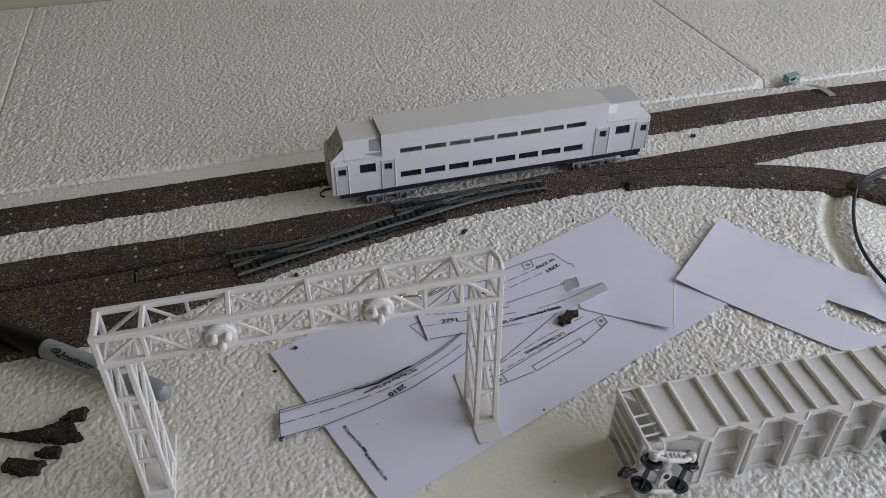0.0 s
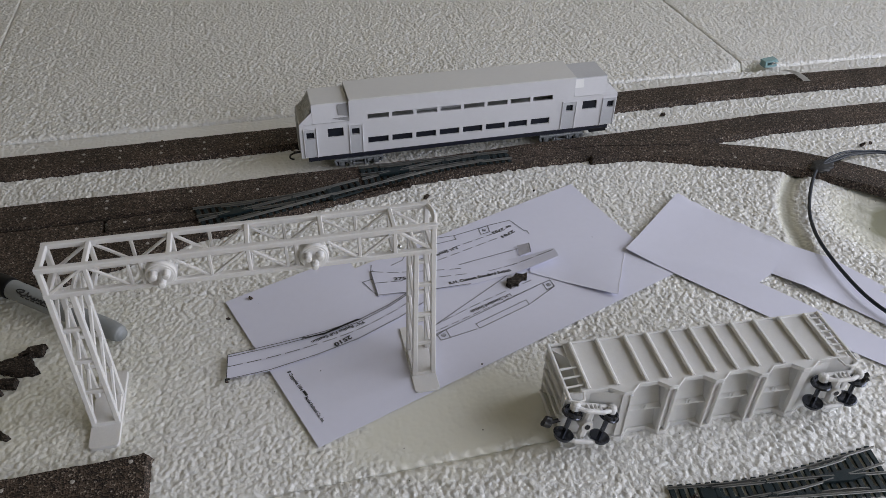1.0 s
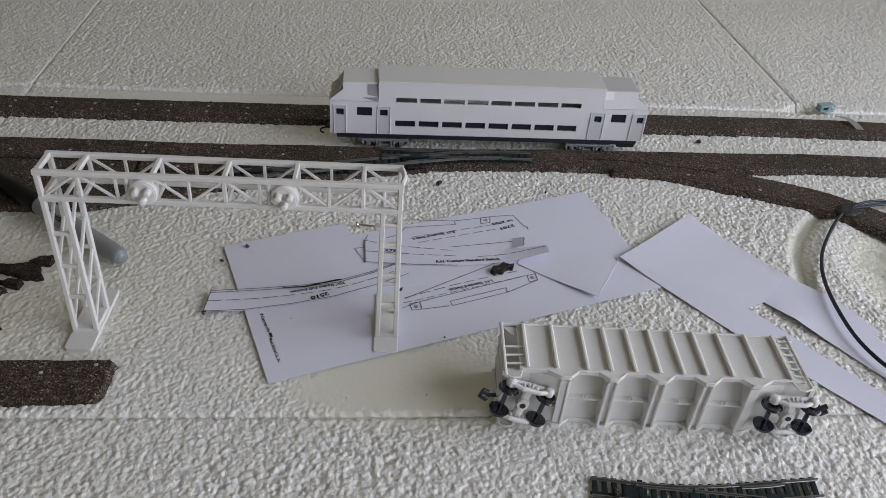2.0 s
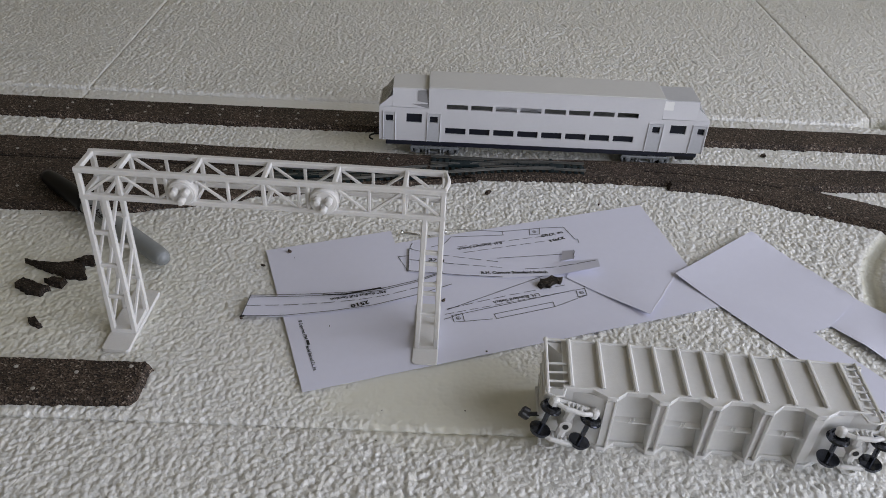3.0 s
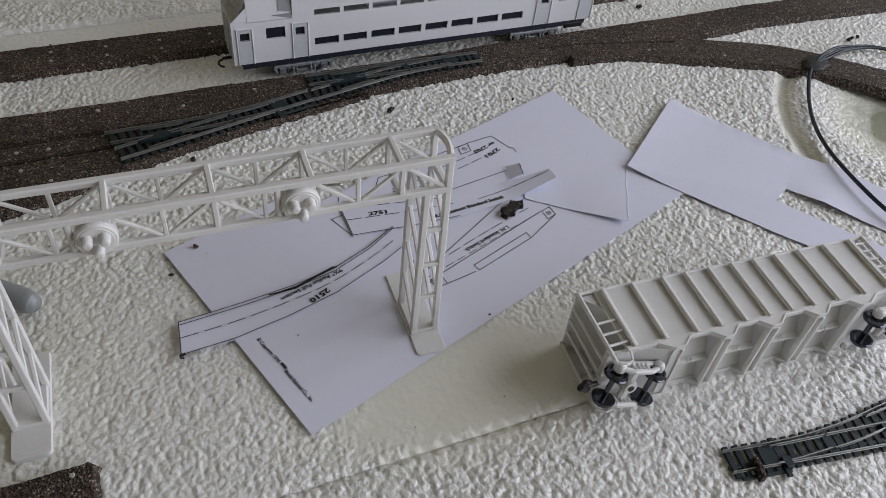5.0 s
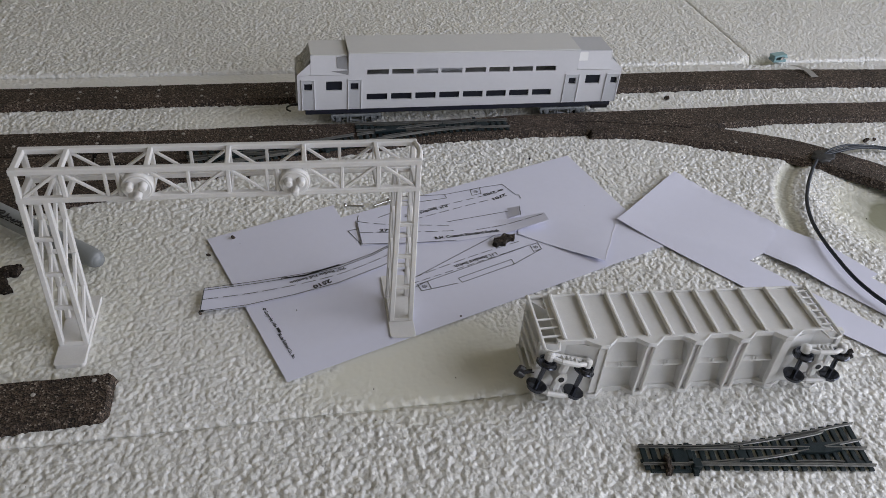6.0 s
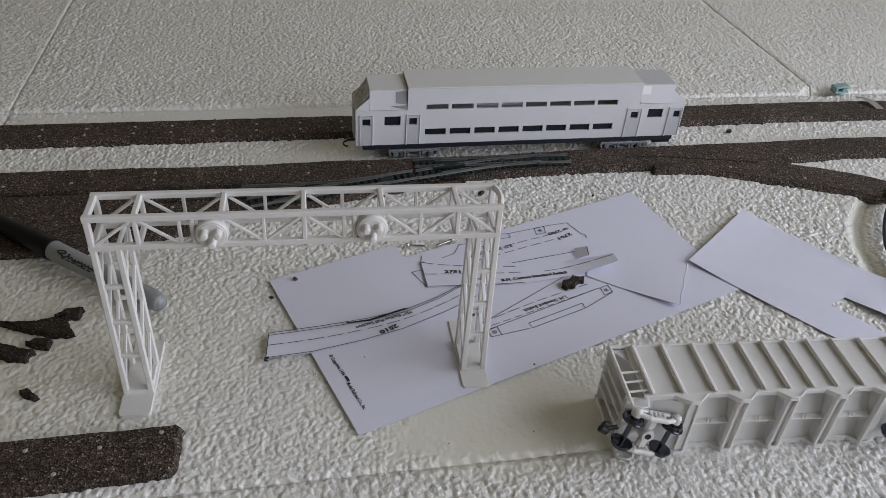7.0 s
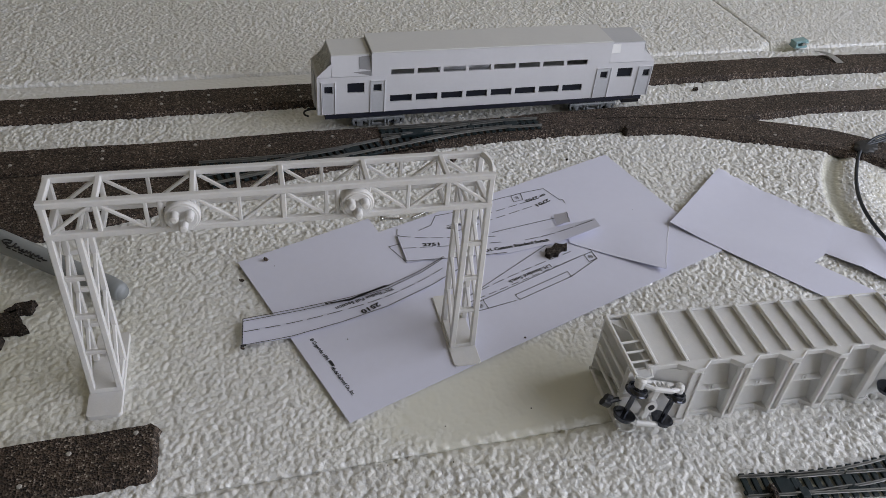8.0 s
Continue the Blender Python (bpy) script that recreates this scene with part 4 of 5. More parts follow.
        for x in (a, b):
            for y in (y0, y1):
                part("post", bar(bmesh.new(), at(x, y, 0.0020), at(x, y, z0), t * 0.96, up=(0, 1, 0), cut=0.14), PRINT, tower)
        levels = [0.0046 + (z0 - 0.0010 - 0.0046) * k / 4 for k in range(5)]
        for lo, hi in zip(levels, levels[1:]):
            for y in (y0, y1):
                part("rung", bar(bmesh.new(), at(a, y, hi), at(b, y, hi), t * 0.62, t * 0.82, cut=0.16), PRINT, tower)
            for x in (a, b):
                part("brace", bar(bmesh.new(), at(x, y0, lo + 0.0012), at(x, y1, hi), t * 0.52, t * 0.62, up=(1, 0, 0), cut=0.16), PRINT, tower)
        for x in (a, b):
            part("rung", bar(bmesh.new(), at(x, y0, z0), at(x, y1, z0), t * 0.7), PRINT, tower)
    for x in SIGNALS:
        cz = z0 + 0.0060
        head = part("signal_head", lathe(bmesh.new(), (x, y0 + 0.0030, cz), (x, y0 - 0.0032, cz), ((0, 0.0052), (0.04, 0.0058), (0.36, 0.0058), (0.38, 0.0054), (0.46, 0.0054), (0.48, 0.0062), (0.86, 0.0062), (0.95, 0.0058), (0.96, 0.0052), (1, 0.0050)), 32), PRINT, ob, "round signal head with three lamps")
        for k in range(3):
            w = radians(-90 + 120 * k)
            hx, hz = x + 0.0029 * math.cos(w), cz + 0.0029 * math.sin(w)
            part("lamp_hood", lathe(bmesh.new(), (hx, y0 - 0.0030, hz), (hx, y0 - 0.0066, hz), ((0, 0.0019), (0.1, 0.0017), (0.7, 0.0016), (0.92, 0.0014), (1, 0.0008)), 16), PRINT, head, "short lamp hood")
        part("bracket", bar(bmesh.new(), (x - 0.0070, y0 - 0.0002, z0), (x - 0.0070, y0 - 0.0002, z1), 0.0020, 0.0018, up=(0, 1, 0)), PRINT, head)
    return ob


SIGNALS = (-0.0338, 0.0273)
gantry(uvpose(0.0142, 0.2382, 0.0, -1.86))


# ---- the hopper wagon, lying on its side ----
def hopper(m):
    """Axes: x along the wagon, y from the rails to the roof, z across it."""
    ob = thing("hopper_wagon", m, "light grey four-bay model hopper wagon lying on its side", "model wagon")
    sill, roof, wide = 0.0035, 0.0323, 0.0310
    x0, x1 = 0.0107, 0.1296
    ends = (0.0, 0.1412)
    outs, low = (0.0272, 0.0484, 0.0697, 0.0910, 0.1122), -0.0002
    ribs = [0.0107, 0.0238, 0.0374, 0.0480, 0.0589, 0.0697, 0.0802, 0.0908, 0.1026, 0.1157, 0.1291]
    for z, up in ((wide - 0.0012, 1), (0.0, -1)):
        part("side_sheet", box(bmesh.new(), (x0 - 0.003, sill - 0.0004, z + (0.0002 if up > 0 else 0.0)), (x1 + 0.003, roof - 0.0006, z + 0.0010)), HOPPER, ob)
        o = z + 0.0006 + up * 0.0009
        for x in ribs:
            part("side_rib", bar(bmesh.new(), (x, sill - 0.0003, o + (0.0004 if up > 0 else 0.0)), (x, roof - 0.0008, o + (0.0004 if up > 0 else 0.0)), 0.0020, 0.0021, up=(0, 0, 1)), HOPPER, ob)
        part("top_chord", bar(bmesh.new(), (ends[0], roof, o - up * 0.0006), (ends[1] - 0.0038, roof, o - up * 0.0006), 0.0013, 0.0016), HOPPER, ob)
        # side sill: its lower edge arches over every bay and comes down to a tip at each outlet
        edge = [(x0 - 0.0035, sill + 0.0006), (x0 - 0.0035, sill - 0.0010)]
        for k, c in enumerate(outs):
            if k:
                edge += [(c - 0.0062, sill - 0.0010)]
            else:
                edge += [(c - 0.0078, sill - 0.0010)]
            edge += [(c - 0.0019, low - 0.0010), (c + 0.0019, low - 0.0010), (c + (0.0062 if k < 4 else 0.0078), sill - 0.0010)]
        edge += [(x1 + 0.0035, sill - 0.0010), (x1 + 0.0035, sill + 0.0006)]
        side_sill = part("side_sill", slab(bmesh.new(), edge, -0.00112, 0.00112, 0.0002), HOPPER, ob, at=Matrix.Translation((0, 0, o - up * 0.0004)))
        for p, q in zip(edge[1:-1], edge[2:-1]):
            part("sill_lip", bar(bmesh.new(), (*p, up * 0.0011), (*q, up * 0.0011), 0.0007, 0.0009, cut=0.2), HOPPER, side_sill)
        for e, sg in ((ends[0], 1), (ends[1] - 0.0038, -1)):
            ladder = part("end_ladder", bar(bmesh.new(), (e + sg * 0.0008, -0.0012, o), (e + sg * 0.0008, roof, o), 0.0015, 0.0020), HOPPER, ob)
            corner = [(e + sg * 0.0012, roof - 0.0008), (e + sg * 0.0124, roof - 0.0008), (e + sg * 0.0124, roof - 0.0132)]
            if sg < 0:
                corner = [(e - 0.0010, roof - 0.0008), (e - 0.0072, roof - 0.0008), (e - 0.0072, sill + 0.0010), (e - 0.0010, sill + 0.0010)]
            fill = slab(bmesh.new(), corner, -0.0004, 0.0004)
            part("corner_sheet", fill, HOPPER, ob, at=Matrix.Translation((0, 0, z + 0.0006 - up * 0.0010)))
            for y in ((0.0060, 0.0112, 0.0165) if sg > 0 else (0.0060, 0.0105, 0.0150, 0.0195, 0.0240, 0.0285)):
                part("rung", bar(bmesh.new(), (e, y, o), (e + sg * (0.0107 if sg > 0 else 0.0062), y + 0.0006, o), 0.0010), HOPPER, ladder)
            part("grab_iron", tube(bmesh.new(), [(e + sg * 0.0085, sill, o), (e + sg * 0.0070, -0.0020, o), (e + sg * 0.0040, -0.0026, o), (e + sg * 0.0008, -0.0012, o)], 0.0005, 6), HOPPER, ladder)
    for e, sg in ((ends[0], 1), (ends[1], -1)):
        sheet = hull([(e + sg * 0.001, roof - 0.0005, zz) for zz in (0.0016, wide - 0.0016)] + [(e + sg * 0.0024, roof - 0.0005, zz) for zz in (0.0016, wide - 0.0016)] + [(e + sg * 0.022, sill + 0.0060, zz) for zz in (0.0016, wide - 0.0016)] + [(e + sg * 0.0235, sill + 0.0060, zz) for zz in (0.0016, wide - 0.0016)])
        part("slope_sheet", sheet, HOPPER, ob)
        for zz in (0.0085, 0.0155, 0.0225):
            part("end_post", bar(bmesh.new(), (e + sg * 0.001, sill, zz), (e + sg * 0.001, roof, zz), 0.0013), HOPPER, ob)
        part("end_beam", box(bmesh.new(), (min(e, e + sg * 0.0018), sill - 0.0008, 0.001), (max(e, e + sg * 0.0018), sill + 0.0020, wide - 0.001)), HOPPER, ob)
        part("end_floor", box(bmesh.new(), (min(e, e + sg * 0.03), sill + 0.0002, 0.0015), (max(e, e + sg * 0.03), sill + 0.0012, wide - 0.0015)), HOPPER, ob)
        draft = bmesh.new()
        box(draft, (min(e - sg * 0.0018, e + sg * 0.004), sill - 0.0026, wide / 2 - 0.0018), (max(e - sg * 0.0018, e + sg * 0.004), sill + 0.0002, wide / 2 + 0.0018))
        part("draft_box", draft, HOPPER, ob)
        knuckle = bmesh.new()
        bar(knuckle, (e, sill - 0.0016, wide / 2), (e - sg * 0.0060, sill - 0.0022, wide / 2), 0.0018)
        bar(knuckle, (e - sg * 0.0056, sill - 0.0022, wide / 2 - 0.0020), (e - sg * 0.0088, sill - 0.0022, wide / 2 + 0.0004), 0.0024, 0.0034)
        bar(knuckle, (e - sg * 0.0056, sill - 0.0022, wide / 2 + 0.0014), (e - sg * 0.0080, sill - 0.0022, wide / 2 + 0.0030), 0.0018, 0.0030)
        part("coupler", knuckle, BLACK, ob, "black knuckle coupler")
    part("roof_sheet", box(bmesh.new(), (0.001, roof - 0.0002, 0.0012), (0.1402, roof + 0.0008, wide - 0.0012)), HOPPER, ob)
    # bays: chutes that narrow to double outlet bars, hollow between them
    for k, x in enumerate(outs):
        w = 0.0019
        pair = (-1, 1) if 0 < k < len(outs) - 1 else ((1,) if k == 0 else (-1,))
        for sg in pair:
            part("outlet_bar", bar(bmesh.new(), (x + sg * w, low, 0.0016), (x + sg * w, low, wide - 0.0016), 0.0013, 0.0024, up=(0, 1, 0), cut=0.2), HOPPER, ob)
        part("outlet_gate", box(bmesh.new(), (x - w, low + (0.0006 if len(pair) > 1 else -0.0005), 0.0020), (x + w, low + 0.0014, wide - 0.0020)), HOPPER, ob)
    apex = low + 0.0078
    for a, b in zip(outs, outs[1:]):
        c = (a + b) / 2
        for p, q in ((a + 0.0022, a + 0.0028), (b - 0.0022, b - 0.0028)):
            part("bay_slope", hull([(x, y, zz) for x, y in ((p, low + 0.0010), (q, apex), (p, low + 0.0022), (q, apex + 0.0012)) for zz in (0.0006, wide - 0.0006)]), HOPPER, ob)
        for z0, y0, z1, y1 in ((wide - 0.0006, apex, wide / 2, low + 0.0032), (wide / 2 + 0.0004, low + 0.0062, 0.0006, low + 0.0036)):
            part("bay_ceiling", hull([(x, y + d, zz) for x in (a + 0.0024, b - 0.0024) for zz, y in ((z0, y0), (z1, y1)) for d in (0.0, 0.0012)]), HOPPER, ob)
        web = bmesh.new()
        bar(web, (c - 0.0012, low + 0.0014, wide / 2 - 0.0004), (c - 0.0002, low + 0.0024, wide / 2 + 0.0018), 0.0006)
        bar(web, (c + 0.0004, low + 0.0014, wide / 2 - 0.0004), (c + 0.0014, low + 0.0024, wide / 2 + 0.0018), 0.0006)
        part("gusset", web, HOPPER, ob)
    part("centre_sill", hull([(x, y, wide / 2 + dz) for x in (outs[0], outs[-1]) for y, d in ((low + 0.0014, 0.0004), (sill + 0.0046, 0.0030)) for dz in (-d, d)]), HOPPER, ob)
    for x, p in ((outs[0] - 0.0017, -1), (outs[-1] + 0.0017, 1)):
        part("bay_slope", hull([(x, low + 0.0004, zz) for zz in (0.0014, wide - 0.0014)] + [(x + p * 0.0150, sill + 0.0006, zz) for zz in (0.0014, wide - 0.0014)] + [(x - p * 0.0010, low + 0.0012, zz) for zz in (0.0014, wide - 0.0014)] + [(x + p * 0.0145, sill + 0.0018, zz) for zz in (0.0014, wide - 0.0014)]), HOPPER, ob)
    # trucks: axes as the wagon's, origin at the pivot
    for tx, ty, tz, yaw, tip in ((0.0100, -0.0021, 0.0147, 15.2, -8.0), (0.1298, -0.0030, 0.0154, 1.9, -2.3)):
        ax = 0.0089
        at = Matrix.Translation((tx, ty, tz)) @ Matrix.Rotation(radians(tip), 4, "X") @ Matrix.Rotation(radians(yaw), 4, "Y")
        tb = bmesh.new()
        bar(tb, (0, 0.0008, -0.0090), (0, 0.0008, 0.0090), 0.0040, 0.0026, up=(0, 1, 0))
        lathe(tb, (0, -0.0016, 0), (0, 0.0050, 0), ((0, 0.0026), (0.3, 0.0032), (1, 0.0034)), 18)
        truck = part("truck", tb, HOPPER, ob, "light grey truck with blackened wheels", at=at)
        part("pivot_hole", lathe(bmesh.new(), (0, -0.0019, 0), (0, -0.0012, 0), ((0, 0.0013), (1, 0.0013)), 14), BLACK, truck, "dark pivot hole")
        for up in (-1, 1):
            z = 0.0098 if up > 0 else -0.0074
            fb = bmesh.new()
            for e in (-1, 1):
                bar(fb, (e * ax, -0.0006, z), (e * 0.0040, -0.0026, z), 0.0020, 0.0020, up=(0, 0, 1))
                lathe(fb, (e * ax, 0.0, z - up * 0.0014), (e * ax, 0.0, z + up * 0.0022), ((0, 0.0022), (0.6, 0.0022), (0.85, 0.0018), (1, 0.0009)), 12)
                bar(fb, (e * 0.0028, -0.0027, z), (e * 0.0032, 0.0014, z), 0.0014, 0.0020, up=(0, 0, 1))
                bar(fb, (e * 0.0009, -0.0024, z), (e * 0.0009, 0.0012, z), 0.0007, 0.0024, up=(0, 0, 1))
            bar(fb, (-0.0042, -0.0027, z), (0.0042, -0.0027, z), 0.0018, 0.0022, up=(0, 0, 1))
            bar(fb, (-ax - 0.0012, 0.0014, z), (ax + 0.0012, 0.0014, z), 0.0020, 0.0020, up=(0, 0, 1))
            part("side_frame", fb, HOPPER, truck)
        for e in (-1, 1):
            part("axle", lathe(bmesh.new(), (e * ax, 0, -0.0080), (e * ax, 0, 0.0080), ((0, 0.0008), (0.4, 0.0011), (0.6, 0.0011), (1, 0.0008)), 10), WHEEL, truck, "black axle")
            for up in (-1, 1):
                z = up * 0.0066
                part("wheel", lathe(bmesh.new(), (e * ax, 0, z - up * 0.0011), (e * ax, 0, z + up * 0.0011), ((0, 0.0012), (0.04, 0.0042), (0.10, 0.0047), (0.25, 0.0047), (0.38, 0.0041), (1, 0.0039), (1.0, 0.0032), (0.72, 0.0027), (0.72, 0.0013), (1.0, 0.0010)), 24), WHEEL, truck, "blackened metal wheel")
    return ob


HEAD = 10.5
_a = radians(HEAD)
_o = (math.cos(_a) * 0.1266 - math.sin(_a) * 0.1795, math.sin(_a) * 0.1266 + math.cos(_a) * 0.1795)
hopper(pose(_o[0], _o[1], 0.0006, 0, 0, HEAD))


# ---- papers ----
def sheet(name, pieces, z, lift, label, parent=None, mat=None, cell=0.004):
    """A thin sheet made of convex pieces in the board's plane, gridded so that it can curl. lift(u, v): height above z."""
    bm = bmesh.new()
    for poly in pieces:
        poly = [Vector((*p, 0)) for p in poly]
        cen = sum(poly, Vector()) / len(poly)
        us, vs = [p.x for p in poly], [p.y for p in poly]
        nu, nv = int((max(us) - min(us)) / cell) + 1, int((max(vs) - min(vs)) / cell) + 1
        piece = bmesh.new()
        bmesh.ops.create_grid(piece, x_segments=nu, y_segments=nv, size=0.5, matrix=Matrix.Translation(((max(us) + min(us)) / 2, (max(vs) + min(vs)) / 2, 0)) @ Matrix.Diagonal((max(us) - min(us), max(vs) - min(vs), 1, 1)))
        for a, b in zip(poly, poly[1:] + poly[:1]):
            n = Vector(((b - a).y, -(b - a).x, 0))
            if n.dot(cen - a) > 0:
                n = -n
            bmesh.ops.bisect_plane(piece, geom=piece.verts[:] + piece.edges[:] + piece.faces[:], plane_co=a, plane_no=n, clear_outer=True)
        tmp = bpy.data.meshes.new("piece")
        piece.to_mesh(tmp)
        piece.free()
        bm.from_mesh(tmp)
        bpy.data.meshes.remove(tmp)
    bmesh.ops.remove_doubles(bm, verts=bm.verts, dist=0.00005)
    for v in bm.verts:
        v.co.z = z + lift(v.co.x, v.co.y)
    bmesh.ops.recalc_face_normals(bm, faces=bm.faces)
    made = bmesh.ops.extrude_face_region(bm, geom=bm.faces[:])["geom"]
    for v in made:
        if isinstance(v, bmesh.types.BMVert):
            v.co.z -= 0.00012
    ob = part(name, bm, mat or PAPER, smooth=True)
    ob.data.set_sharp_from_angle(angle=radians(35))
    ob.matrix_world = BASE
    return tagged(ob, label, "paper", "paper sheets")


def ink(parent, lines, z, width=0.00042, mat=None, name="printed_line"):
    """Printed lines on a sheet: thin flat ribbons just above it."""
    for pts in lines:
        bm = bmesh.new()
        line = [Vector((x, y, z)) for x, y in pts]
        shut = (line[0] - line[-1]).length < 1e-6
        edge = []
        for i, p in enumerate(line):
            d0 = (p - line[i - 1]).normalized() if i else ((p - line[-2]).normalized() if shut else (line[1] - p).normalized())
            d1 = (line[i + 1] - p).normalized() if i + 1 < len(line) else ((line[1] - p).normalized() if shut else d0)
            n0, n1 = Vector((-d0.y, d0.x, 0)), Vector((-d1.y, d1.x, 0))
            n = (n0 + n1).normalized() if (n0 + n1).length > 0.2 else n0
            n *= width / 2 / max(0.35, n.dot(n0))
            edge.append((bm.verts.new(p - n), bm.verts.new(p + n)))
        for a, b in zip(edge, edge[1:]):
            bm.faces.new((a[0], b[0], b[1], a[1]))
        part(name, bm, mat or INK_SOFT, parent)


def dashes(pts, on=0.006, off=0.0016, dot=0.0):
    line = smooth_line([(*p, 0) for p in pts], 0.001)
    out, run, cur, draw = [], 0.0, [line[0]], True
    for a, b in zip(line, line[1:]):
        run += (b - a).length
        if draw:
            cur.append(b)
        if run > (on if draw else off):
            if draw:
                out.append([(p.x, p.y) for p in cur])
            draw, run, cur = not draw, 0.0, [b]
    return out


def words(parent, text, start, end, high, z, bold=0.0):
    """Lettering in the board's plane; start and end lie on its middle line."""
    cu = bpy.data.curves.new("printed_caption", "FONT")
    cu.body, cu.size, cu.offset, cu.resolution_u = text, 1.0, 0.026 + bold, 2
    tmp = bpy.data.objects.new("printed_caption", cu)
    me = bpy.data.meshes.new_from_object(tmp)
    bpy.data.objects.remove(tmp)
    xs = [v.co.x for v in me.vertices]
    wide = max(xs) - min(xs)
    d = Vector((end[0] - start[0], end[1] - start[1], 0))
    me.transform(Matrix.Translation((-min(xs), 0, 0)))
    me.transform(Matrix.Diagonal((d.length / wide, high / 0.72, 1, 1)))
    me.materials.append(INK)
    ob = new("printed_caption", me)
    ob.parent = parent
    up = Vector((-d.y, d.x, 0)).normalized() * high / 2
    ob.matrix_basis = pose(start[0] - up.x, start[1] - up.y, z, 0, 0, math.degrees(math.atan2(d.y, d.x)))
    return tagged(ob, "black printed lettering")


Z_A, Z_B = 0.0009, 0.0015
INKED = 0.00016
flat = lambda u, v: 0.0
main = sheet("paper_sheet", [[(-0.0042, 0.3012), (0.0327, 0.1941), (0.068, 0.2065), (0.068, 0.3136), (0.0648, 0.3262)], [(0.068, 0.3136), (0.068, 0.2065), (0.2457, 0.2687), (0.2216, 0.3681)]], Z_A, flat, "white printed sheet with track templates lying on the foam")
# left-hand switch outline
zi = Z_A + INKED
ink(main, [[(0.0984, 0.2561), (0.1545, 0.2902)], [(0.0968, 0.2484), (0.1064, 0.2537), (0.1681, 0.2774)], [(0.1229, 0.2543), (0.155, 0.2663), (0.1556, 0.2624), (0.1242, 0.2508), (0.1229, 0.2543)],
           [(0.1074, 0.2476), (0.1223, 0.2505)], [(0.1556, 0.2624), (0.1743, 0.2735), (0.1737, 0.2792)], [(0.1009, 0.2517), (0.1064, 0.2537), (0.1074, 0.2476), (0.1021, 0.2467), (0.1009, 0.2517)],
           [(0.1687, 0.2773), (0.1737, 0.2792), (0.1743, 0.2735), (0.1692, 0.2717), (0.1687, 0.2773)]], zi)
ink(main, dashes([(0.0987, 0.2569), (0.132, 0.2705), (0.1695, 0.2835)]) + dashes([(0.0975, 0.2525), (0.13, 0.2638), (0.166, 0.2765)], 0.004), zi)
for c in ((0.1042, 0.2499), (0.1715, 0.2754), (0.1508, 0.3320)):
    ink(main, [[(c[0] + r * math.cos(k * 0.5236), c[1] + r * math.sin(k * 0.5236)) for k in range(13)] for r in (0.0011, 0.0004)], zi, 0.0003)
words(main, "L.H. Standard Switch", (0.1483, 0.2722), (0.1231, 0.2637), 0.0022, zi)
words(main, "2702", (0.1800, 0.2835), (0.1730, 0.2812), 0.0021, zi, 0.012)
# right-hand switch outline
ink(main, [[(0.104, 0.3308), (0.1312, 0.3306), (0.1471, 0.3342), (0.1552, 0.3362)], [(0.1552, 0.3362), (0.1691, 0.3383), (0.1745, 0.3262), (0.1762, 0.3262), (0.1764, 0.3225)], [(0.1478, 0.3341), (0.1541, 0.3359), (0.1535, 0.3297), (0.1476, 0.3283), (0.1478, 0.3341)],
           [(0.1269, 0.3034), (0.1685, 0.3108)], [(0.1006, 0.3226), (0.1317, 0.3269), (0.1312, 0.3306)], [(0.0888, 0.3114), (0.0963, 0.3148)], [(0.0963, 0.3148), (0.1006, 0.3226)]], zi)
ink(main, dashes([(0.1078, 0.3074), (0.1593, 0.3236)]) + dashes([(0.1044, 0.3128), (0.1604, 0.3289)], 0.005), zi)
words(main, "R.H. Standard Switch", (0.1304, 0.3189), (0.1045, 0.3105), 0.0021, zi)
words(main, "2701", (0.1685, 0.3272), (0.1592, 0.3229), 0.0024, zi, 0.012)
words(main, "or 2703", (0.1683, 0.3324), (0.1547, 0.3278), 0.0023, zi, 0.012)
words(main, "\u00a9 Copyright 1994", (0.0239, 0.2431), (0.0292, 0.2293), 0.0017, zi, 0.006)
ink(main, [[(0.02975, 0.2287), (0.0310, 0.2253)]], zi, 0.0013, INK, "printed_bar")
words(main, "Model Railroad Co., Inc.", (0.0305, 0.2246), (0.0368, 0.2080), 0.0017, zi, 0.006)

# blank sheet over its corner
def lift_b(u, v):
    """The corner stands up a little."""
    return 0.0026 * max(0.0, 1 - math.hypot(u - 0.2052, v - 0.2569) / 0.048) ** 1.3 + 0.0008 * max(0.0, 1 - math.hypot(u - 0.1647, v - 0.2876) / 0.02) - 0.00034


blank = sheet("paper_sheet", [[(0.2207, 0.3668), (0.2266, 0.2922), (0.2052, 0.2569), (0.1647, 0.2876), (0.190, 0.3560)]], Z_A + 0.0002, lift_b, "blank white paper sheet overlapping a printed sheet")
crease = bmesh.new()
fold = [Vector((0.2262, 0.2935)).lerp(Vector((0.2060, 0.2588)), k / 8) + Vector((0.0003 * math.sin(k * 1.7), 0)) for k in range(9)]
for a, b in zip(fold, fold[1:]):
    bar(crease, (*a, Z_A + 0.0002 + max(0.0, lift_b(*a))), (*b, Z_A + 0.0002 + max(0.0, lift_b(*b))), 0.00035, 0.0003)
part("crease", crease, CREASE, blank, "thin pale crease")

# the cut curve strip
top = [(-0.0042, 0.2597), (0.0212, 0.2622), (0.0447, 0.2654), (0.0633, 0.2700), (0.0809, 0.2779), (0.0958, 0.2871)]
bot = [(-0.0056, 0.2433), (0.0156, 0.2450), (0.0390, 0.2500), (0.0608, 0.2564), (0.0847, 0.2672), (0.1010, 0.2765)]
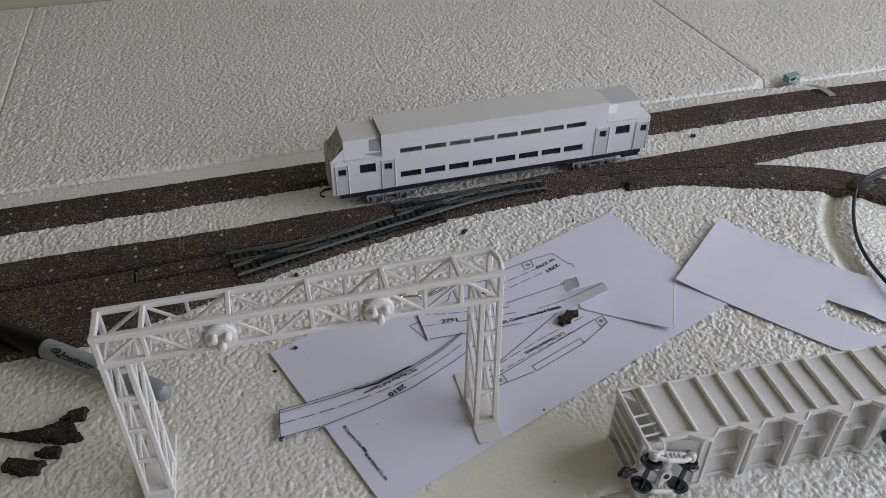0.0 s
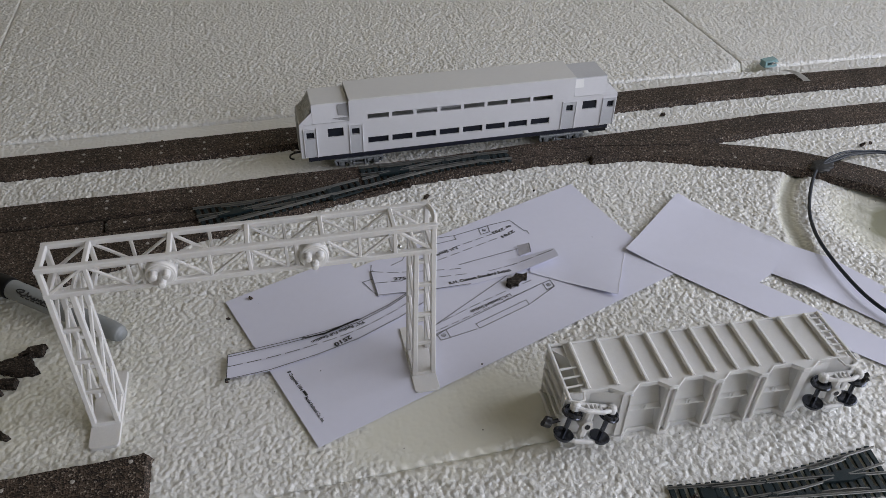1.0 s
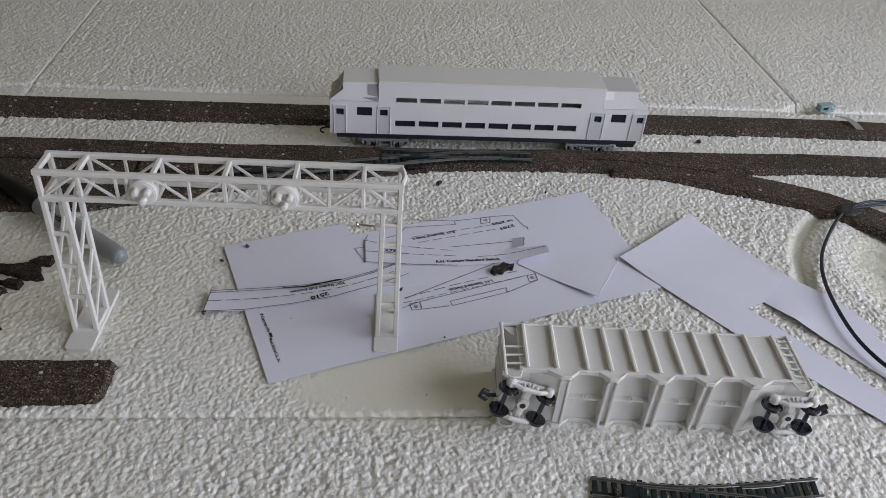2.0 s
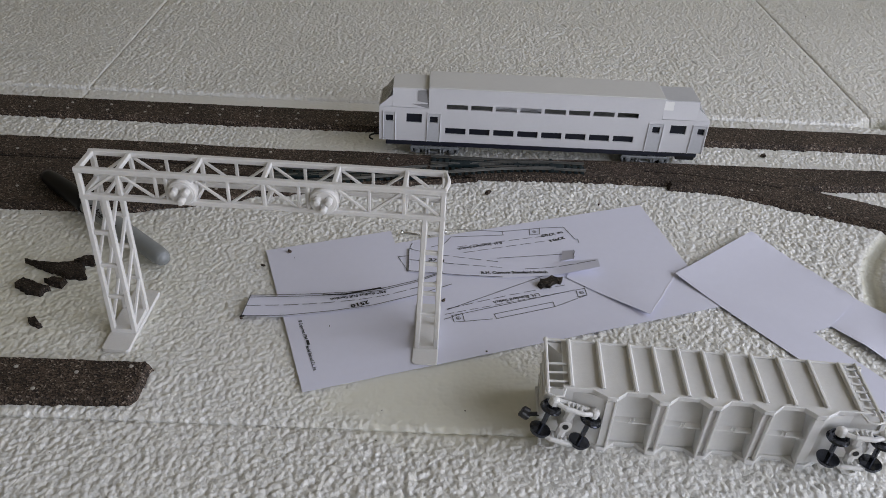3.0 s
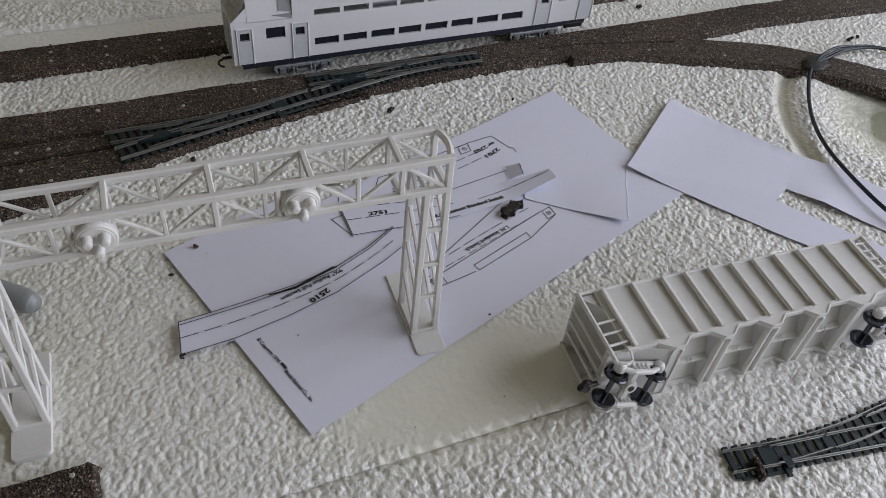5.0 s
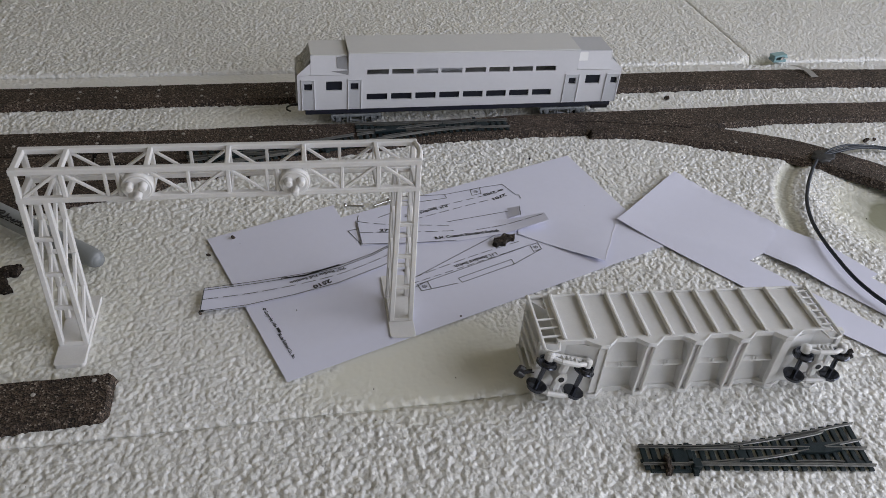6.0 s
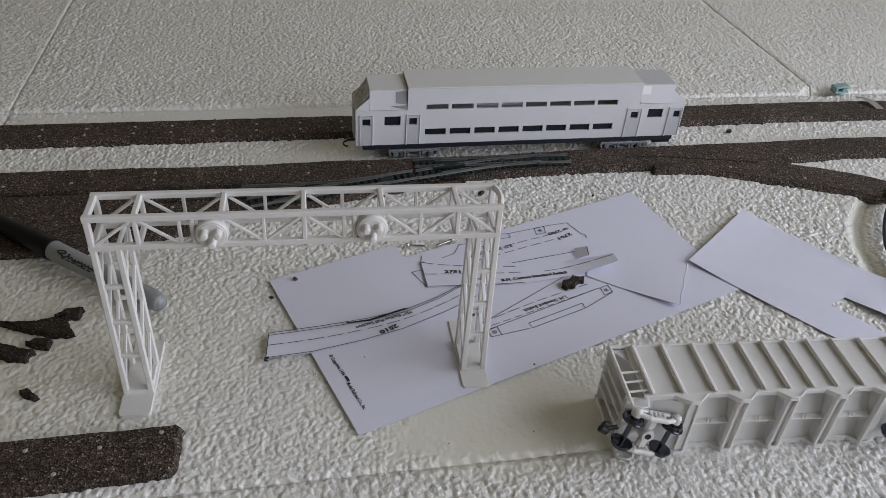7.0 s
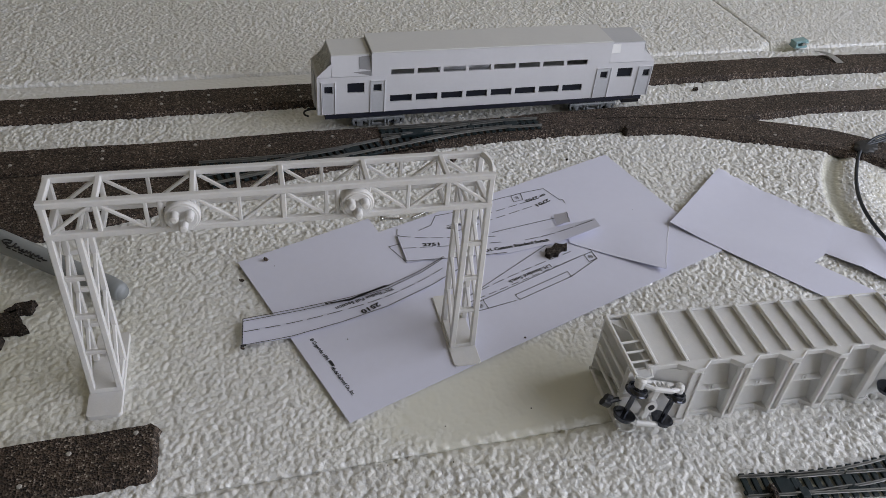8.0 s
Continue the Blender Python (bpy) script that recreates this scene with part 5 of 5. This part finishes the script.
strip = sheet("paper_strip", [[a, b, c, d] for a, b, c, d in zip(top, top[1:], bot[1:], bot)], Z_B, lambda u, v: 0.0006 * max(0, 0.01 - u) / 0.015, "cut-out paper strip printed with a curved track section")
zs = Z_B + INKED + 0.0001
ink(strip, [top, [(u, v - 0.0016) for u, v in top[:4]] + [(0.0815, 0.2768), (0.096, 0.2862)], bot, [top[0], bot[0]]], zs + 0.0005)
ink(strip, dashes([((a[0] + b[0]) / 2, (a[1] + b[1]) / 2) for a, b in zip(top, bot)], 0.0065, 0.002), zs + 0.0004)
ink(strip, [[(0.0328, 0.2630), (0.0446, 0.2634), (0.0539, 0.2670), (0.0643, 0.2703)], [(0.039, 0.2634), (0.0446, 0.2640), (0.0500, 0.2660)], [(0.050, 0.2660), (0.0630, 0.2706)]], zs + 0.0006, 0.0008, INK, "pen_stroke")
ink(strip, [[(-0.0062, 0.2428), (-0.0040, 0.2432)]], zs + 0.0006, 0.0014, INK, "pen_stroke")
words(strip, "2510", (0.0576, 0.2590), (0.0484, 0.2548), 0.0026, zs, 0.015)
words(strip, "9\u00be\" Radius Full Section", (0.0660, 0.2682), (0.0373, 0.2595), 0.0020, zs)

# the cut switch strip with its curling end
def lift_c(u, v):
    return 0.0052 * max(0.0, (u - 0.156) / 0.028) ** 1.2


custom = sheet("paper_strip", [[(0.0762, 0.3090), (0.0766, 0.2868), (0.130, 0.2848), (0.130, 0.3020)], [(0.130, 0.3020), (0.130, 0.2848), (0.1836, 0.2926), (0.1832, 0.3000)]], Z_B, lift_c, "cut-out paper strip printed with a switch, one end curling up")
zc = Z_B + INKED
ink(custom, dashes([(0.0768, 0.3079), (0.0911, 0.3040), (0.1191, 0.3002), (0.132, 0.2990)]) + dashes([(0.077, 0.2976), (0.1063, 0.2952), (0.136, 0.2938)]), zc)
ink(custom, [[(0.0768, 0.2874), (0.1051, 0.2856), (0.1291, 0.2854)], [(0.0779, 0.3085), (0.0764, 0.3080), (0.0768, 0.2874)]], zc)
for a, b in (((0.142, 0.2937), (0.150, 0.2948)), ((0.1515, 0.2950), (0.160, 0.2962)), ((0.1615, 0.2964), (0.170, 0.2973)), ((0.1715, 0.2975), (0.182, 0.2985))):
    bm = bmesh.new()
    za, zb = Z_B + lift_c(*a) + INKED, Z_B + lift_c(*b) + INKED
    bar(bm, (*a, za), (*b, zb), 0.00035, 0.0001)
    part("printed_line", bm, INK_SOFT, custom)
words(custom, "R.H. Custom Standard Switch", (0.1172, 0.2884), (0.1545, 0.2918), 0.0022, zc + 0.00005, 0.012)
words(custom, "2751", (0.0878, 0.2988), (0.0966, 0.2979), 0.0024, zc, 0.012)
ink(main, [[(0.0705, 0.3006), (0.0769, 0.3021), (0.0768, 0.2874), (0.0705, 0.3006)], [(0.0779, 0.3144), (0.0764, 0.3080)]], zi)
flag = sheet("paper_flap", [[(0.1635, 0.3030), (0.1700, 0.3022), (0.1712, 0.3098), (0.1650, 0.3120)]], Z_B, lambda u, v: 0.0030 * max(0.0, (u - 0.1635) / 0.0075), "small bent-up paper flap between the templates")
rim = bmesh.new()
for k in range(4):
    a, b = [Vector((0.1700, 0.3022)).lerp(Vector((0.1712, 0.3098)), (k + j) / 4) + Vector((0.0004 * ((k + j) % 2), 0)) for j in (0, 1)]
    bar(rim, (*a, Z_B + 0.0030 * (a.x - 0.1635) / 0.0075), (*b, Z_B + 0.0030 * (b.x - 0.1635) / 0.0075), 0.0004, 0.0003)
part("printed_line", rim, INK_SOFT, flag)

# the torn sheet to the right, two arms
def lift_d(u, v):
    """The long edge towards the printed sheet curls up; the far edge is rumpled."""
    away = ((u - 0.2268) * -0.6257 + (v - 0.2941) * 0.7801)      # across that edge
    along = max(0.0, min(1.0, ((u - 0.2268) * 0.7801 + (v - 0.2941) * 0.6257) / 0.0745))
    low = max(0.0, 1 - abs((u - 0.2268) * 0.53 + (v - 0.2941) * 0.85) / 0.030)
    rumple = max(0.0, 1 - abs((u - 0.305) * 0.834 + (v - 0.310) * 0.551) / 0.012) * math.sin(u * 520 + 1) * math.sin(v * 390)
    return 0.0023 * max(0.0, 1 + away / 0.032) ** 2 * (0.5 + 0.5 * along) + 0.0010 * low ** 2 + 0.0007 * rumple


torn = sheet("paper_sheet", [[(0.2268, 0.2941), (0.2849, 0.3407), (0.3250, 0.2800), (0.3000, 0.2550)], [(0.2268, 0.2941), (0.3000, 0.2550), (0.2890, 0.2500)], [(0.2268, 0.2941), (0.2890, 0.2500), (0.2770, 0.2268)], [(0.2890, 0.2500), (0.2770, 0.2268), (0.3369, 0.1550), (0.3474, 0.1702)], [(0.3474, 0.1702), (0.3369, 0.1550), (0.372, 0.110), (0.384, 0.124)]], Z_A, lift_d, "blank white paper sheet torn into a long arm")
arm = sheet("paper_sheet", [[(0.2992, 0.2592), (0.3250, 0.2805), (0.3438, 0.2617), (0.3585, 0.2310), (0.3269, 0.2205), (0.3096, 0.2429)], [(0.3585, 0.2310), (0.3269, 0.2205), (0.3534, 0.1796), (0.400, 0.112), (0.4150, 0.1300), (0.3770, 0.1900)]], Z_A, lambda u, v: 0.0026 * max(0.0, 1 - math.hypot(u - 0.3110, v - 0.2400) / 0.024) ** 1.2 - 0.0003 * min(1.0, max(0.0, 1 - ((u - 0.3096) * 0.61 - (v - 0.2429) * 0.79) / 0.02)), "torn white paper arm lying across the groove")


# ---- marker pen, cable and small things ----
def marker(m):
    ob = thing("marker_pen", m, "grey capped marker pen leaning on the cork edge", "marker pen")
    r = 0.0053
    part("barrel", lathe(bmesh.new(), (0, 0, 0), (0.0775, 0, 0), ((0, r), (0.02, r), (0.90, r * 0.96), (0.95, r * 0.88), (0.975, r * 0.80), (0.985, r * 0.70), (0.987, r * 0.62), (1, r * 0.58)), 32), MARKER, ob, "grey marker barrel", smooth=True)
    part("cap", lathe(bmesh.new(), (0.0030, 0, 0), (-0.0440, 0, 0), ((0, r * 0.9), (0.002, r * 1.08), (0.05, r * 1.12), (0.5, r * 1.05), (0.9, r * 0.92), (0.97, r * 0.8), (1, r * 0.5)), 32), CAP, ob, "glossy black cap", smooth=True)
    # the trade mark as a plain wavy stroke, and fine print as bars
    wave = [(0.0125, 48), (0.0105, 58), (0.0120, 70), (0.0150, 74), (0.0150, 62), (0.0125, 55), (0.0150, 44), (0.0172, 52), (0.0180, 72), (0.0186, 48), (0.0205, 60), (0.0215, 46), (0.0235, 58), (0.0222, 48), (0.0246, 47), (0.0252, 60), (0.0262, 50), (0.0275, 60), (0.0282, 36), (0.0292, 58), (0.0308, 50), (0.0322, 60), (0.0330, 47), (0.0345, 56), (0.0352, 48), (0.0375, 52)]
    at_barrel = lambda x, a: (x, -r * 1.004 * math.cos(radians(a)), r * 1.004 * math.sin(radians(a)))
    mark = tube(bmesh.new(), smooth_line([at_barrel(x, a) for x, a in wave], 0.0005), 0.00042, 5)
    part("mark", mark, INK, ob, "plain black wavy mark")
    small = bmesh.new()
    for k in range(6):
        a = 36
        x = 0.014 + k * 0.0036
        bar(small, (x, -r * 1.006 * math.cos(radians(a)), r * 1.006 * math.sin(radians(a))), (x + 0.0026, -r * 1.006 * math.cos(radians(a)), r * 1.006 * math.sin(radians(a))), 0.0006, 0.0001, up=(0, -math.cos(radians(a)), math.sin(radians(a))))
    part("fine_print", small, INK, ob)
    return ob


marker(pose(-0.1922, 0.2922, 0.0078, 0, 1.4, -24.6))


def cable_run():
    ob = thing("cable", BASE, "thin black cable curling over the foam and papers", "cable")
    z = 0.0026
    line = [(0.394, 0.346, 0.0058), (0.384, 0.337, 0.0042), (0.3680, 0.3175, z), (0.3545, 0.2970, z), (0.3450, 0.2740, z + 0.0005), (0.3388, 0.2450, z + 0.002), (0.3385, 0.2190, z + 0.0022), (0.3465, 0.1960, z + 0.002), (0.366, 0.168, z + 0.001), (0.41, 0.128, z)]
    part("jacket", tube(bmesh.new(), smooth_line(line, 0.0022), 0.0011, 12), CABLE, ob, smooth=True)
    for k, (dv, dz) in enumerate(((0.0, 0.0), (0.0022, 0.0006), (-0.0022, 0.0004))):
        loop = [(0.396, 0.3465, 0.0060), (0.408, 0.3505 + dv, 0.0062 + dz), (0.424, 0.3555 + dv, 0.0052 + dz), (0.440, 0.3578 + dv * 0.6, 0.0030 + dz), (0.452, 0.3560 + dv * 0.4, 0.0026 + dz), (0.466, 0.3490, 0.0024 + dz), (0.49, 0.333, 0.0022), (0.53, 0.30, 0.0022)]
        part("wire", tube(bmesh.new(), smooth_line(loop, 0.002), 0.00085, 8), CABLE, ob, "thin dark wire", smooth=True)
    knot = bmesh.new()
    rng = random.Random(3)
    bmesh.ops.create_icosphere(knot, subdivisions=3, radius=1.0, matrix=Matrix.Diagonal((0.0105, 0.0062, 0.0017, 1)))
    for v in knot.verts:
        v.co *= 1 + 0.25 * noise.noise(v.co * 260)
    part("taped_joint", knot, TAPE, ob, "dark taped joint", at=pose(0.3965, 0.3462, 0.0052, 0, 0, 25))
    return ob


cable_run()


def clip_box(m):
    ob = thing("plastic_clip", m, "small translucent teal plastic clip in the foam joint", "plastic clip")
    part("lower_plate", soft_box((-0.0062, -0.0040, 0.0), (0.0066, 0.0040, 0.0020), 0.0006, 2), TEAL, ob)
    part("spine", soft_box((-0.0060, -0.0036, 0.0016), (-0.0036, 0.0036, 0.0050), 0.0005), TEAL, ob)
    part("upper_plate", soft_box((-0.0068, -0.0038, 0.0), (0.0060, 0.0038, 0.0017), 0.0006, 2), TEAL, ob, "raised paler plate", at=pose(0.0002, 0, 0.0044, 0, -5, 0))
    part("tab", soft_box((0.0046, -0.0026, 0.0030), (0.0082, 0.0026, 0.0042), 0.0004), TEAL, ob)
    part("spring", lathe(bmesh.new(), (0.001, -0.0045, 0.0036), (0.001, 0.0045, 0.0036), ((0, 0.0014), (1, 0.0014)), 12), STEEL, ob, "bright steel spring")


clip_box(uvpose(0.4553, 0.5030, 0.0008, 4))
card = thing("card_strip", uvpose(0.4615, 0.4740, CORK_TOP), "short curled grey card strip on the cork roadbed", "card strip")
curl = bmesh.new()
rows = [[curl.verts.new((x + w, y, 0.0004 + 0.0042 * math.sin(math.pi * k / 8) * 0.6)) for w in (-0.0032, 0.0032)] for k in range(9) for x, y in [(-0.0045 + 0.0090 * k / 8, 0.0125 - 0.0225 * k / 8)]]
for a, b in zip(rows, rows[1:]):
    curl.faces.new((a[0], a[1], b[1], b[0]))
bmesh.ops.solidify(curl, geom=curl.faces[:], thickness=0.0004)
part("strip", curl, GREYSTRIP, card)


def screw(a, b, label):
    d = Vector((b[0] - a[0], b[1] - a[1], 0))
    ob = thing("small_screw", uvpose(a[0], a[1], 0.0018, math.degrees(math.atan2(d.y, d.x))), label, "screw", "small screws")
    n = d.length
    part("shank", lathe(bmesh.new(), (0, 0, 0), (n * 0.9, 0, 0), [(k / 16, 0.0006 if k % 2 else 0.00075) for k in range(15)] + [(1, 0.0002)], 10), STEEL, ob)
    part("head", lathe(bmesh.new(), (-0.0010, 0, 0), (0.0006, 0, 0), ((0, 0.0013), (0.5, 0.0015), (1, 0.0008)), 14), STEEL, ob)


screw((0.0718, 0.3238), (0.0838, 0.3218), "tiny threaded steel screw beside the paper")
screw((0.0965, 0.3262), (0.0858, 0.3212), "tiny bright steel screw beside the paper")
